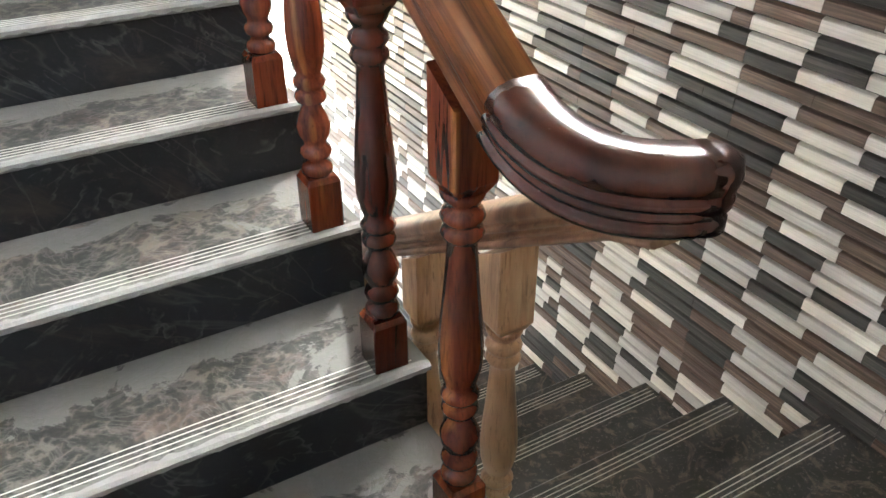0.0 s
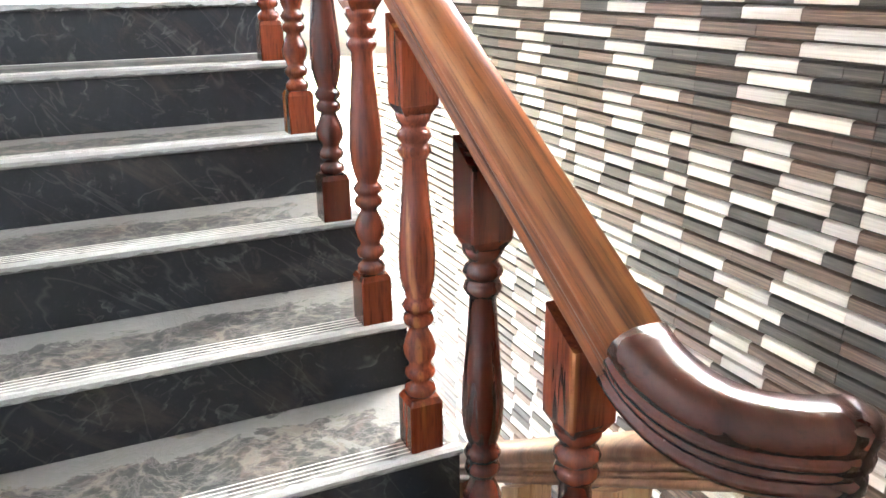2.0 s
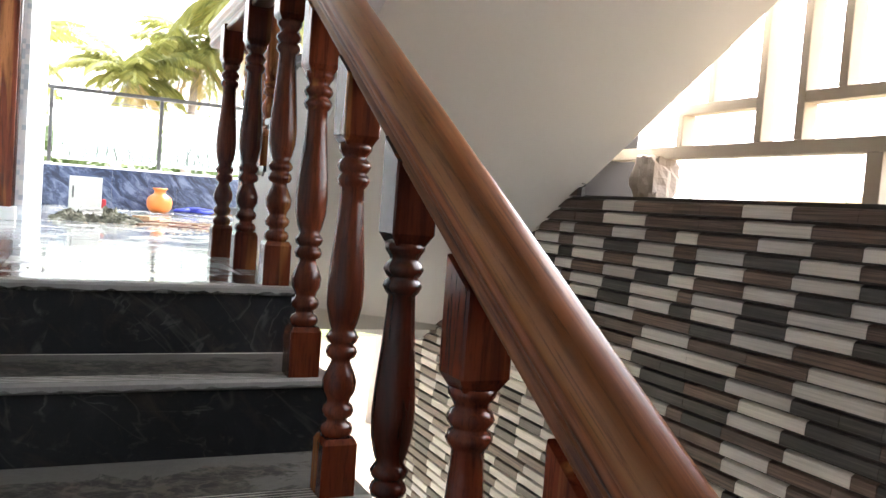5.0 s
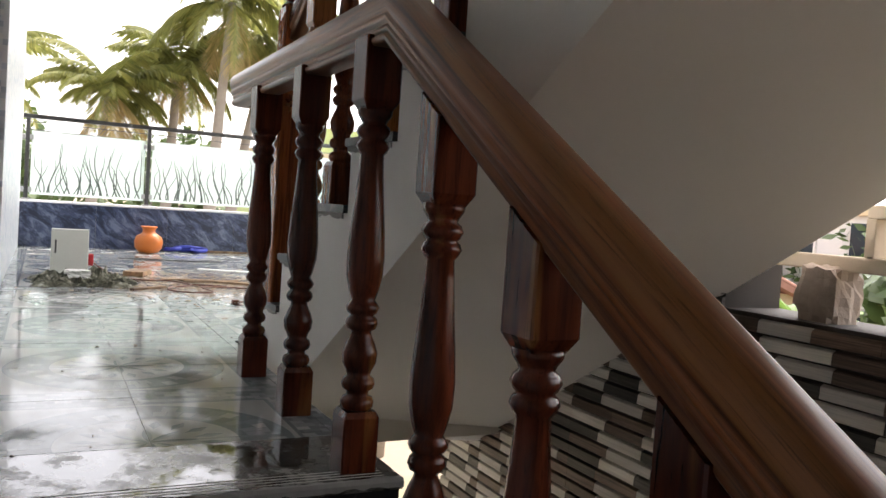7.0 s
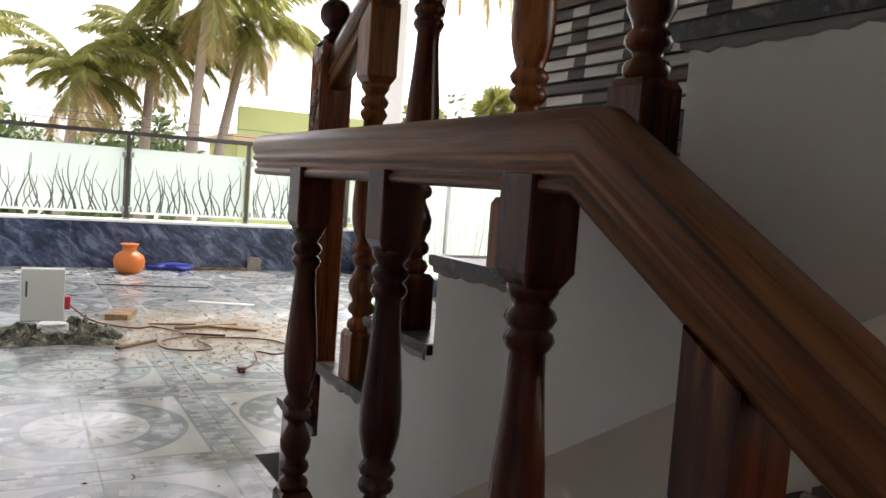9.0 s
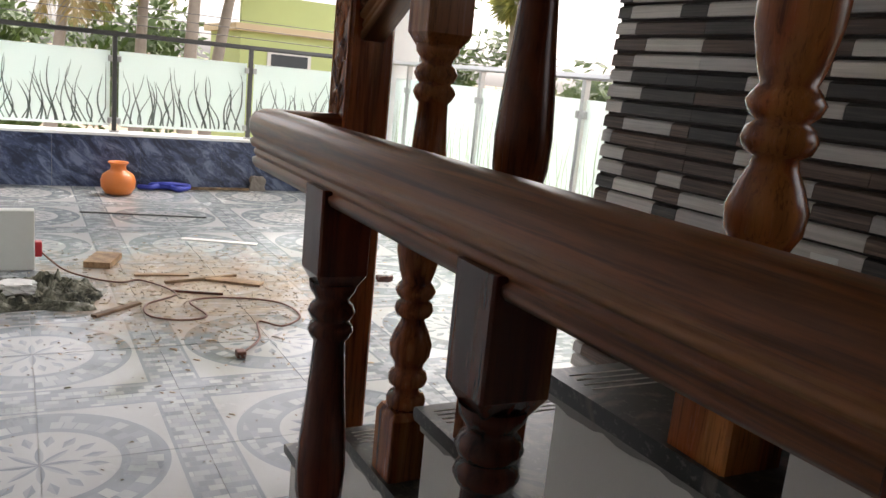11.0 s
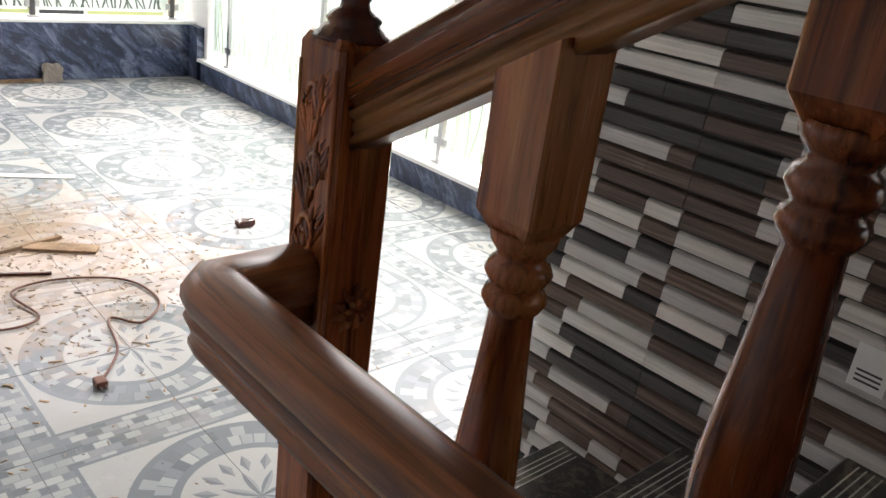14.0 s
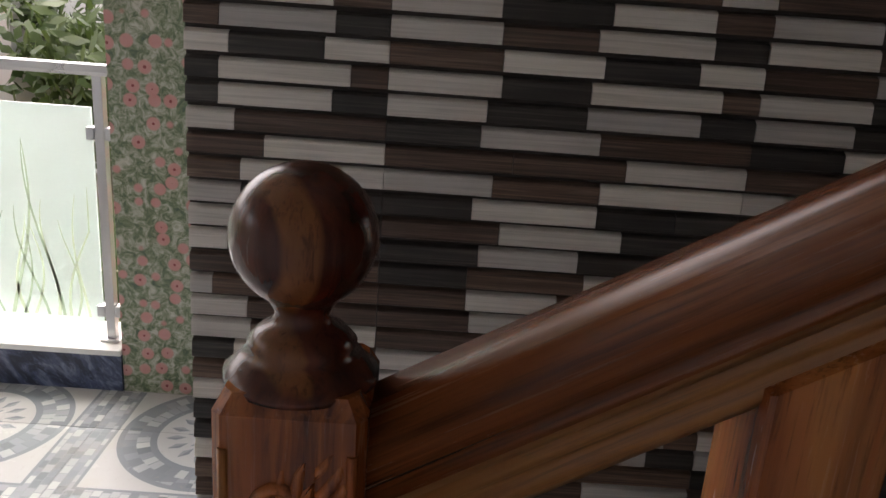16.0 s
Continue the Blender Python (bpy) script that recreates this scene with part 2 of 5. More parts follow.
def granite(name, base, vein, speck, rough, scale=1.0, veins=0.56):
    m, n, l, b = material(name, rough)
    mp = coords(n, l, "World", (scale, scale, scale))
    big = noise_of(n, l, mp, 3.0, 8, 0.65, 1.6)
    v = noise_of(n, l, mp, 5.5, 9, 0.6, 3.0)
    s = noise_of(n, l, mp, 70, 3, 0.6)
    c = ramp(n, l, big, (0.35, base), (0.68, tuple(x * 2.1 for x in base)))
    c = mixed(n, l, ramp(n, l, v, (veins, (0, 0, 0)), (veins + 0.1, (0.75, 0.75, 0.75))), c, vein)
    c = mixed(n, l, ramp(n, l, s, (0.58, (0, 0, 0)), (0.7, (0.5, 0.5, 0.5))), c, speck)
    return m, n, l, b, mp, c


m_riser, n, l, b, mp, c = granite("black_granite", (0.006, 0.007, 0.0085), (0.05, 0.042, 0.038), (0.02, 0.02, 0.02), 0.3, 1.6, 0.6)
dust = noise_of(n, l, mp, 6, 8, 0.7)
c = mixed(n, l, ramp(n, l, dust, (0.5, (0.0, 0.0, 0.0)), (0.8, (0.08, 0.08, 0.08))), c, (0.12, 0.12, 0.12))
scratch = noise_of(n, l, mp, 1.7, 3, 0.5, 3.5)
streak = maths(n, l, "MULTIPLY", ramp(n, l, scratch, (0.46, (0, 0, 0)), (0.5, (0.5, 0.5, 0.5)), (0.51, (0, 0, 0))), ramp(n, l, dust, (0.48, (0, 0, 0)), (0.6, (1, 1, 1))))
c = mixed(n, l, streak, c, (0.13, 0.125, 0.12))
slant = coords(n, l, "World", (0.3, 0.3, 0.85))
slant.vector_type = "TEXTURE"
slant.inputs["Rotation"].default_value = (0, -0.75, 0)
cloud = noise_of(n, l, slant, 1.5, 8, 0.68, 1.2)
c = mixed(n, l, ramp(n, l, cloud, (0.56, (0, 0, 0)), (0.68, (0.55, 0.55, 0.55))), c, (0.06, 0.045, 0.035))
thin = noise_of(n, l, slant, 0.9, 4, 0.5, 2.0)
c = mixed(n, l, ramp(n, l, thin, (0.487, (0, 0, 0)), (0.5, (0.22, 0.22, 0.22)), (0.513, (0, 0, 0))), c, (0.14, 0.13, 0.12))
l.new(c, b.inputs["Base Color"])
rough_from(n, l, b, dust, 0.16, 0.6)
b.inputs["Specular IOR Level"].default_value = 0.35
bump(n, l, b, dust, 0.05, 0.002)

m_tread, n, l, b, mp, c = granite("dusty_granite", (0.013, 0.014, 0.011), (0.12, 0.085, 0.06), (0.14, 0.13, 0.12), 0.5, 1.6, 0.54)
near = noise_of(n, l, mp, 4.2, 9, 0.72, 0.6)
fine = noise_of(n, l, mp, 42, 5, 0.7)
# feet have rubbed the dust off the middle of each step
at = n.new("ShaderNodeSeparateXYZ")
l.new(n.new("ShaderNodeNewGeometry").outputs["Position"], at.inputs[0])
across = maths(n, l, "ABSOLUTE", maths(n, l, "DIVIDE", maths(n, l, "ADD", at.outputs[0], 0.5), 0.47))
depth = maths(n, l, "ABSOLUTE", maths(n, l, "DIVIDE", maths(n, l, "SUBTRACT", maths(n, l, "FRACT", maths(n, l, "DIVIDE", at.outputs[1], 0.297)), 0.45), 0.36))
rub = maths(n, l, "MAXIMUM", across, depth)
rub = maths(n, l, "ADD", rub, maths(n, l, "MULTIPLY", maths(n, l, "SUBTRACT", near, 0.47), 2.8))
shards = n.new("ShaderNodeTexVoronoi")
shards.inputs["Scale"].default_value = 12.0
warp = n.new("ShaderNodeVectorMath")
warp.operation = "MULTIPLY_ADD"
warp.inputs[1].default_value = (0.5, 0.5, 0.5)
tw = n.new("ShaderNodeTexNoise")
tw.inputs["Scale"].default_value, tw.inputs["Detail"].default_value = 7.0, 5.0
l.new(mp.outputs[0], tw.inputs["Vector"])
l.new(tw.outputs["Color"], warp.inputs[0])
l.new(mp.outputs[0], warp.inputs[2])
l.new(warp.outputs[0], shards.inputs["Vector"])
pink = noise_of(n, l, mp, 2.3, 4, 0.6, 1.0)
chip = ramp(n, l, shards.outputs["Distance"], (0.2, (0.005, 0.006, 0.005)), (0.42, (0.011, 0.012, 0.0095)), (0.6, (0.035, 0.032, 0.026)), (0.78, (0.12, 0.105, 0.085)))
chip = mixed(n, l, ramp(n, l, pink, (0.54, (0, 0, 0)), (0.66, (0.75, 0.75, 0.75))), chip, mixed(n, l, shards.outputs["Distance"], (0.016, 0.011, 0.009), (0.2, 0.13, 0.1)))
c = mixed(n, l, 0.92, c, chip)
c = mixed(n, l, ramp(n, l, rub, (0.75, (0.02, 0.02, 0.02)), (0.98, (0.2, 0.2, 0.2)), (1.06, (0.9, 0.9, 0.9))), c, (0.155, 0.152, 0.14))
swirl = noise_of(n, l, mp, 4.0, 5, 0.6, 3.0)
ridge = ramp(n, l, swirl, (0.47, (0, 0, 0)), (0.53, (0.42, 0.42, 0.42)), (0.57, (0.0, 0.0, 0.0)))
c = mixed(n, l, ridge, c, (0.13, 0.122, 0.108))
c = mixed(n, l, ramp(n, l, fine, (0.55, (0, 0, 0)), (0.75, (0.16, 0.16, 0.16))), c, (0.26, 0.25, 0.23))
l.new(c, b.inputs["Base Color"])
rough_from(n, l, b, near, 0.35, 0.85)
bump(n, l, b, maths(n, l, "ADD", maths(n, l, "MULTIPLY", fine, 0.5), ridge), 0.35, 0.004)

m_b_tread, n, l, b, mp, c = granite("clean_granite", (0.022, 0.022, 0.02), (0.17, 0.135, 0.105), (0.24, 0.22, 0.2), 0.3, 1.6, 0.52)
l.new(c, b.inputs["Base Color"])
m_wet, n, l, b, mp, c = granite("polished_granite", (0.03, 0.03, 0.028), (0.14, 0.12, 0.1), (0.16, 0.15, 0.14), 0.1, 1.6, 0.55)
film = noise_of(n, l, mp, 5.0, 9, 0.75)
c = mixed(n, l, ramp(n, l, film, (0.46, (0, 0, 0)), (0.62, (0.6, 0.6, 0.6))), c, (0.2, 0.195, 0.18))
l.new(c, b.inputs["Base Color"])
l.new(ramp(n, l, film, (0.45, (0.04, 0.04, 0.04)), (0.65, (0.45, 0.45, 0.45))), b.inputs["Roughness"])
groove_dust = plain("groove_dust", (0.62, 0.6, 0.55), 0.95, vary=0.2, scale=30, kind="World")
edge_dust = plain("edge_dust", (0.31, 0.305, 0.29), 0.95, vary=0.25, scale=25, fine=90, relief=0.6, kind="World")

m_blue, n, l, b, mp, c = granite("blue_granite", (0.031, 0.043, 0.082), (0.16, 0.2, 0.3), (0.16, 0.19, 0.27), 0.28, 1.0, 0.55)
mp.vector_type = "TEXTURE"
mp.inputs["Rotation"].default_value = (0.7, 0.7, 0.0)
mp.inputs["Scale"].default_value = (0.55, 0.55, 0.16)
band = noise_of(n, l, mp, 2.6, 7, 0.68, 0.9)
c = mixed(n, l, ramp(n, l, band, (0.42, (0.85, 0.85, 0.85)), (0.5, (0, 0, 0))), c, (0.011, 0.015, 0.034))
c = mixed(n, l, ramp(n, l, band, (0.53, (0, 0, 0)), (0.61, (0.7, 0.7, 0.7))), c, (0.2, 0.235, 0.325))
l.new(c, b.inputs["Base Color"])


def floor_material():
    """Printed ceramic: a mosaic round with a star in each cell, bands of small stones between the cells."""
    m, n, l, b = material("mosaic_print", 0.22)
    pos = n.new("ShaderNodeNewGeometry").outputs["Position"]
    sep = n.new("ShaderNodeSeparateXYZ")
    l.new(pos, sep.inputs[0])
    u = maths(n, l, "SUBTRACT", maths(n, l, "FRACT", maths(n, l, "ADD", maths(n, l, "DIVIDE", maths(n, l, "SUBTRACT", sep.outputs[0], 0.44), 0.8), 0.5)), 0.5)
    v = maths(n, l, "SUBTRACT", maths(n, l, "FRACT", maths(n, l, "ADD", maths(n, l, "DIVIDE", maths(n, l, "SUBTRACT", sep.outputs[1], 1.953), 0.8), 0.5)), 0.5)
    r = maths(n, l, "SQRT", maths(n, l, "ADD", maths(n, l, "MULTIPLY", u, u), maths(n, l, "MULTIPLY", v, v)))
    ang = maths(n, l, "DIVIDE", maths(n, l, "ARCTAN2", v, u), 2 * math.pi)
    edge = maths(n, l, "MAXIMUM", maths(n, l, "ABSOLUTE", u), maths(n, l, "ABSOLUTE", v))

    def between(x, lo, hi):
        return maths(n, l, "MULTIPLY", maths(n, l, "GREATER_THAN", x, lo), maths(n, l, "LESS_THAN", x, hi))

    grime = noise_of(n, l, coords(n, l, "World"), 2.4, 8, 0.7)
    speck = noise_of(n, l, coords(n, l, "World"), 38, 4, 0.7)
    white = mixed(n, l, grime, (0.38, 0.385, 0.38), (0.47, 0.475, 0.465))
    grey, deep = (0.2, 0.225, 0.24), (0.205, 0.23, 0.245)

    def stone_tone(*axes):
        """A tone of its own for each small printed stone."""
        at = n.new("ShaderNodeCombineXYZ")
        for k, a in enumerate(axes):
            l.new(maths(n, l, "FLOOR", a), at.inputs[k])
        w = n.new("ShaderNodeTexWhiteNoise")
        l.new(at.outputs[0], w.inputs["Vector"])
        return ramp(n, l, w.outputs["Value"], (0.0, (0.17, 0.19, 0.205)), (0.4, (0.25, 0.275, 0.29)), (0.75, (0.35, 0.375, 0.38)), (1.0, (0.44, 0.455, 0.45)))

    c = white
    # ring: a dark line, two staggered courses of stones, a dark line
    course = maths(n, l, "DIVIDE", maths(n, l, "SUBTRACT", r, 0.262), 0.05)
    turn = maths(n, l, "ADD", maths(n, l, "MULTIPLY", ang, 44), maths(n, l, "MULTIPLY", maths(n, l, "FLOOR", course), 0.5))
    bandtone = stone_tone(turn, course, maths(n, l, "MULTIPLY", u, 3.0))
    joint = maths(n, l, "LESS_THAN", maths(n, l, "FRACT", turn), 0.1)
    bandtone = mixed(n, l, joint, bandtone, grey)
    c = mixed(n, l, between(r, 0.235, 0.385), c, deep)
    c = mixed(n, l, between(r, 0.262, 0.362), c, bandtone)
    # star of eight faceted points, and sixteen loose kites round it
    turn8 = maths(n, l, "FRACT", maths(n, l, "ADD", maths(n, l, "MULTIPLY", ang, 8), 0.5))
    side8 = maths(n, l, "SUBTRACT", turn8, 0.5)
    reach = maths(n, l, "MULTIPLY", maths(n, l, "SUBTRACT", 0.125, r), 4.2)
    facet = mixed(n, l, maths(n, l, "GREATER_THAN", side8, 0.0), (0.31, 0.335, 0.34), grey)
    c = mixed(n, l, maths(n, l, "LESS_THAN", maths(n, l, "ABSOLUTE", side8), reach), c, facet)
    side16 = maths(n, l, "SUBTRACT", maths(n, l, "FRACT", maths(n, l, "MULTIPLY", ang, 16)), 0.5)
    kite = maths(n, l, "MULTIPLY", maths(n, l, "SUBTRACT", 1.0, maths(n, l, "DIVIDE", maths(n, l, "ABSOLUTE", maths(n, l, "SUBTRACT", r, 0.162)), 0.042)), 0.28)
    c = mixed(n, l, maths(n, l, "LESS_THAN", maths(n, l, "ABSOLUTE", side16), kite), c, mixed(n, l, maths(n, l, "GREATER_THAN", side16, 0.0), (0.27, 0.295, 0.3), grey))
    # bands of small stones between the rounds, darker along their rims
    row = maths(n, l, "DIVIDE", sep.outputs[1], 0.0267)
    along = maths(n, l, "ADD", maths(n, l, "DIVIDE", sep.outputs[0], 0.04), maths(n, l, "MULTIPLY", maths(n, l, "FLOOR", row), 0.5))
    stones = stone_tone(along, row)
    gap = maths(n, l, "MAXIMUM", maths(n, l, "LESS_THAN", maths(n, l, "FRACT", along), 0.07), maths(n, l, "LESS_THAN", maths(n, l, "FRACT", row), 0.09))
    stones = mixed(n, l, gap, stones, (0.25, 0.27, 0.28))
    c = mixed(n, l, maths(n, l, "GREATER_THAN", edge, 0.4), c, deep)
    c = mixed(n, l, maths(n, l, "GREATER_THAN", edge, 0.413), c, stones)
    c = mixed(n, l, ramp(n, l, speck, (0.6, (0, 0, 0)), (0.74, (0.45, 0.45, 0.45))), c, (0.34, 0.31, 0.27))
    c = mixed(n, l, ramp(n, l, grime, (0.56, (0, 0, 0)), (0.75, (0.4, 0.4, 0.4))), c, (0.36, 0.31, 0.25))
    # sawdust trodden round the work place
    dx = maths(n, l, "DIVIDE", maths(n, l, "SUBTRACT", sep.outputs[0], 0.3), 0.75)
    dy = maths(n, l, "DIVIDE", maths(n, l, "SUBTRACT", sep.outputs[1], 3.55), 0.8)
    far = maths(n, l, "ADD", maths(n, l, "SQRT", maths(n, l, "ADD", maths(n, l, "MULTIPLY", dx, dx), maths(n, l, "MULTIPLY", dy, dy))), maths(n, l, "MULTIPLY", maths(n, l, "SUBTRACT", noise_of(n, l, coords(n, l, "World"), 6, 9, 0.75), 0.5), 2.6))
    c = mixed(n, l, ramp(n, l, far, (0.3, (0.65, 0.65, 0.65)), (0.75, (0.28, 0.28, 0.28)), (1.1, (0, 0, 0))), c, (0.44, 0.29, 0.17))
    l.new(c, b.inputs["Base Color"])
    film = noise_of(n, l, coords(n, l, "World"), 3.6, 9, 0.75)
    l.new(ramp(n, l, film, (0.44, (0.035, 0.035, 0.035)), (0.58, (0.2, 0.2, 0.2)), (0.68, (0.55, 0.55, 0.55))), b.inputs["Roughness"])
    b.inputs["Specular IOR Level"].default_value = 0.15
    bump(n, l, b, speck, 0.04, 0.002)
    return m


mosaic = floor_material()


def small_tile():
    m, n, l, b = material("wall_mosaic", 0.3)
    mp = coords(n, l, "World")
    cells = n.new("ShaderNodeVectorMath")
    cells.operation = "SNAP"
    cells.inputs[1].default_value = (0.028, 0.028, 0.028)
    l.new(mp.outputs[0], cells.inputs[0])
    w = n.new("ShaderNodeTexWhiteNoise")
    l.new(cells.outputs[0], w.inputs[0])
    l.new(ramp(n, l, w.outputs[0], (0, (0.75, 0.76, 0.76)), (0.6, (0.68, 0.71, 0.73)), (0.85, (0.45, 0.52, 0.58))), b.inputs["Base Color"])
    return m


wall_mosaic = small_tile()


def flower_tile():
    """Glazed tile with pink blossoms on green leaves."""
    m, n, l, b = material("flower_print", 0.3)
    mp = coords(n, l, "World", (1, 1, 1))
    leaf = noise_of(n, l, mp, 30, 6, 0.7, 1.0)
    c = ramp(n, l, leaf, (0.34, (0.05, 0.09, 0.06)), (0.46, (0.15, 0.2, 0.11)), (0.56, (0.36, 0.38, 0.3)), (0.66, (0.52, 0.52, 0.46)))
    vor = n.new("ShaderNodeTexVoronoi")
    vor.inputs["Scale"].default_value, vor.inputs["Randomness"].default_value = 15.0, 0.6
    l.new(mp.outputs[0], vor.inputs["Vector"])
    d = vor.outputs["Distance"]
    c = mixed(n, l, ramp(n, l, d, (0.3, (1, 1, 1)), (0.36, (0, 0, 0))), c, mixed(n, l, leaf, (0.5, 0.17, 0.16), (0.58, 0.36, 0.32)))
    c = mixed(n, l, maths(n, l, "LESS_THAN", d, 0.08), c, (0.25, 0.05, 0.05))
    l.new(c, b.inputs["Base Color"])
    return m


flower_print = flower_tile()


def etched_glass():
    m, n, l, b = material("etched_glass", 0.5)
    mp = coords(n, l, "World")
    g = noise_of(n, l, mp, 3, 3)
    l.new(mixed(n, l, g, (0.78, 0.9, 0.86), (0.88, 0.95, 0.92)), b.inputs["Base Color"])
    b.inputs["Transmission Weight"].default_value = 0.55
    b.inputs["Roughness"].default_value = 0.55
    return m


frosted = etched_glass()
reed_clear = plain("clear_reed", (0.17, 0.2, 0.185), 0.25, vary=0.3)


def foliage(name, a, bcol, through=0.35):
    m, n, l, b = material(name, 0.5)
    mp = coords(n, l, "World")
    geo = n.new("ShaderNodeNewGeometry")
    c = mixed(n, l, noise_of(n, l, mp, 1.3, 5), a, bcol)
    c = mixed(n, l, 1.0, c, ramp(n, l, geo.outputs["Random Per Island"], (0, (0.7, 0.75, 0.6)), (1, (1.3, 1.2, 1.0))), "MULTIPLY")
    l.new(c, b.inputs["Base Color"])
    tr = n.new("ShaderNodeBsdfTranslucent")
    l.new(c, tr.inputs[0])
    mx = n.new("ShaderNodeMixShader")
    mx.inputs[0].default_value = through
    l.new(b.outputs[0], mx.inputs[1])
    l.new(tr.outputs[0], mx.inputs[2])
    l.new(mx.outputs[0], n["Material Output"].inputs[0])
    return m


reed_pale = foliage("pale_reed", (0.34, 0.44, 0.39), (0.5, 0.58, 0.53), 0.5)
palm_green = foliage("palm_green", (0.13, 0.16, 0.055), (0.35, 0.35, 0.13), 0.5)
palm_dry = foliage("palm_dry", (0.34, 0.27, 0.13), (0.5, 0.4, 0.22))
leaf_green = foliage("leaf_green", (0.035, 0.07, 0.02), (0.1, 0.15, 0.045))
banana_green = foliage("banana_green", (0.1, 0.2, 0.05), (0.2, 0.3, 0.08), 0.45)
bark = plain("palm_bark", (0.3, 0.26, 0.22), 0.95, vary=0.25, scale=9, relief=0.6)
earth, n, l, b = material("earth", 0.95)
mp = coords(n, l, "World")
l.new(mixed(n, l, ramp(n, l, noise_of(n, l, mp, 0.35, 7, 0.65), (0.5, (0, 0, 0)), (0.62, (1, 1, 1))), mixed(n, l, noise_of(n, l, mp, 3, 6), (0.19, 0.145, 0.1), (0.29, 0.225, 0.16)), mixed(n, l, noise_of(n, l, mp, 6, 6), (0.11, 0.13, 0.055), (0.2, 0.22, 0.1))), b.inputs["Base Color"])
roof_tile = plain("roof_tile", (0.4, 0.2, 0.145), 0.85, vary=0.3, scale=7)
house_white = plain("house_white", (0.7, 0.69, 0.66), 0.8, vary=0.08, scale=1.5, kind="World")
house_lime = plain("house_lime", (0.5, 0.58, 0.25), 0.8, vary=0.08, scale=1.5, kind="World")
house_cream = plain("house_cream", (0.62, 0.5, 0.32), 0.8, vary=0.08, scale=1.5, kind="World")
pane_dark = plain("pane_dark", (0.05, 0.06, 0.07), 0.15)

# ---- structure ----
def setting(name, bm, mat, label):
    return tagged(part(name, bm, mat), label, name.split("_")[0], kind="structure")


def prism(bm, outline, axis, lo, hi):
    """A flat outline, in the other two axes, carried from lo to hi along an axis."""
    def place(p, v):
        return (v, p[0], p[1]) if axis == "x" else (p[0], v, p[1]) if axis == "y" else (p[0], p[1], v)

    a, b = [bm.verts.new(place(p, lo)) for p in outline], [bm.verts.new(place(p, hi)) for p in outline]
    bm.faces.new(a), bm.faces.new(list(reversed(b)))
    for i in range(len(a)):
        j = (i + 1) % len(a)
        bm.faces.new((a[i], b[i], b[j], a[j]))
    bmesh.ops.recalc_face_normals(bm, faces=bm.faces)
    return bm


# ground
bm = bmesh.new()
bmesh.ops.create_grid(bm, x_segments=2, y_segments=2, size=900)
bmesh.ops.translate(bm, verts=bm.verts, vec=(0, 0, GROUND_Z))
setting("ground", bm, earth, "patchy grass and brown earth round the house")

# upper floor slab with the well left open
fl = bmesh.new()
box(fl, STAIR_X - 0.2, 0.075, 0.045, 1.57, -0.15, -0.0015)
box(fl, STAIR_X - 0.2, 2.3, 1.57, 6.5, -0.15, -0.0015)
floor = setting("floor", fl, tile_grout, "terrace floor slab under printed mosaic tiles")
setting("beam", boxed(0.15, WALL_X, 1.25, 1.56, -0.32, -0.152), plaster, "white plastered beam under the floor edge")

# right wall, open above the sill beside the landing and beyond its end
OPEN_Y0, OPEN_Y1, SILL_Z, HEAD_Z = -1.9, 0.16, 0.325, 1.55
wl_bm = bmesh.new()
box(wl_bm, WALL_X - 0.004, WALL_X + 0.2, -3.6, OPEN_Y0, GROUND_Z, CEILING_Z)
box(wl_bm, WALL_X - 0.004, WALL_X + 0.2, OPEN_Y0, OPEN_Y1, GROUND_Z, SILL_Z)
box(wl_bm, WALL_X - 0.004, WALL_X + 0.2, OPEN_Y0, OPEN_Y1, HEAD_Z, CEILING_Z)
box(wl_bm, WALL_X - 0.004, WALL_X + 0.2, OPEN_Y1, WALL_END, GROUND_Z, CEILING_Z)
wall_right = setting("wall_right", wl_bm, grout, "stair wall clad in white, brown and charcoal ceramic strips")

setting("wall_back", boxed(STAIR_X - 0.2, WALL_X + 0.2, -3.8, -3.6, GROUND_Z, CEILING_Z), plaster, "plain plastered wall behind the landing")
setting("wall_left", boxed(STAIR_X - 0.2, STAIR_X, -3.6, 2.86, GROUND_Z, CEILING_Z), wall_mosaic, "wall clad in small white and pale blue mosaic")
setting("wall_left_far", boxed(STAIR_X - 0.2, -0.76, 2.99, 6.3, -0.15, CEILING_Z), wall_mosaic, "wall clad in small white and pale blue mosaic beyond the door")
setting("ceiling", boxed(STAIR_X - 0.3, 2.75, -3.8, 6.75, CEILING_Z, CEILING_Z + 0.15), white_paint, "white painted ceiling slab over stair and terrace")
setting("column", boxed(2.345, 2.59, 6.12, 6.4, -0.15, CEILING_Z, bevel=0.006), white_paint, "white painted square corner column")
setting("pillar", boxed(2.3, 2.55, 1.95, 2.36, GROUND_Z, CEILING_Z, bevel=0.004), flower_print, "pillar clad in glazed tile with pink flowers")

# parapets
pr = boxed(STAIR_X + 0.19, 2.345, 6.31, 6.5, -0.15, 0.375)
setting("parapet_far", pr, concrete, "low terrace wall faced with blue granite")
setting("parapet_right", boxed(2.31, 2.5, 2.36, 6.12, -0.15, 0.135), concrete, "low kerb faced with blue granite")
setting("parapet_return", boxed(2.29, 2.345, 6.16, 6.305, -0.012, 0.375), m_blue, "short blue granite return at the column")
setting("trim_far", boxed(STAIR_X + 0.19, 2.345, 6.285, 6.52, 0.3755, 0.395, bevel=0.004), white_paint, "pale stone coping on the far parapet")
setting("trim_right", boxed(2.285, 2.53, 2.36, 6.16, 0.136, 0.158, bevel=0.004), white_paint, "white stone coping under the glass")

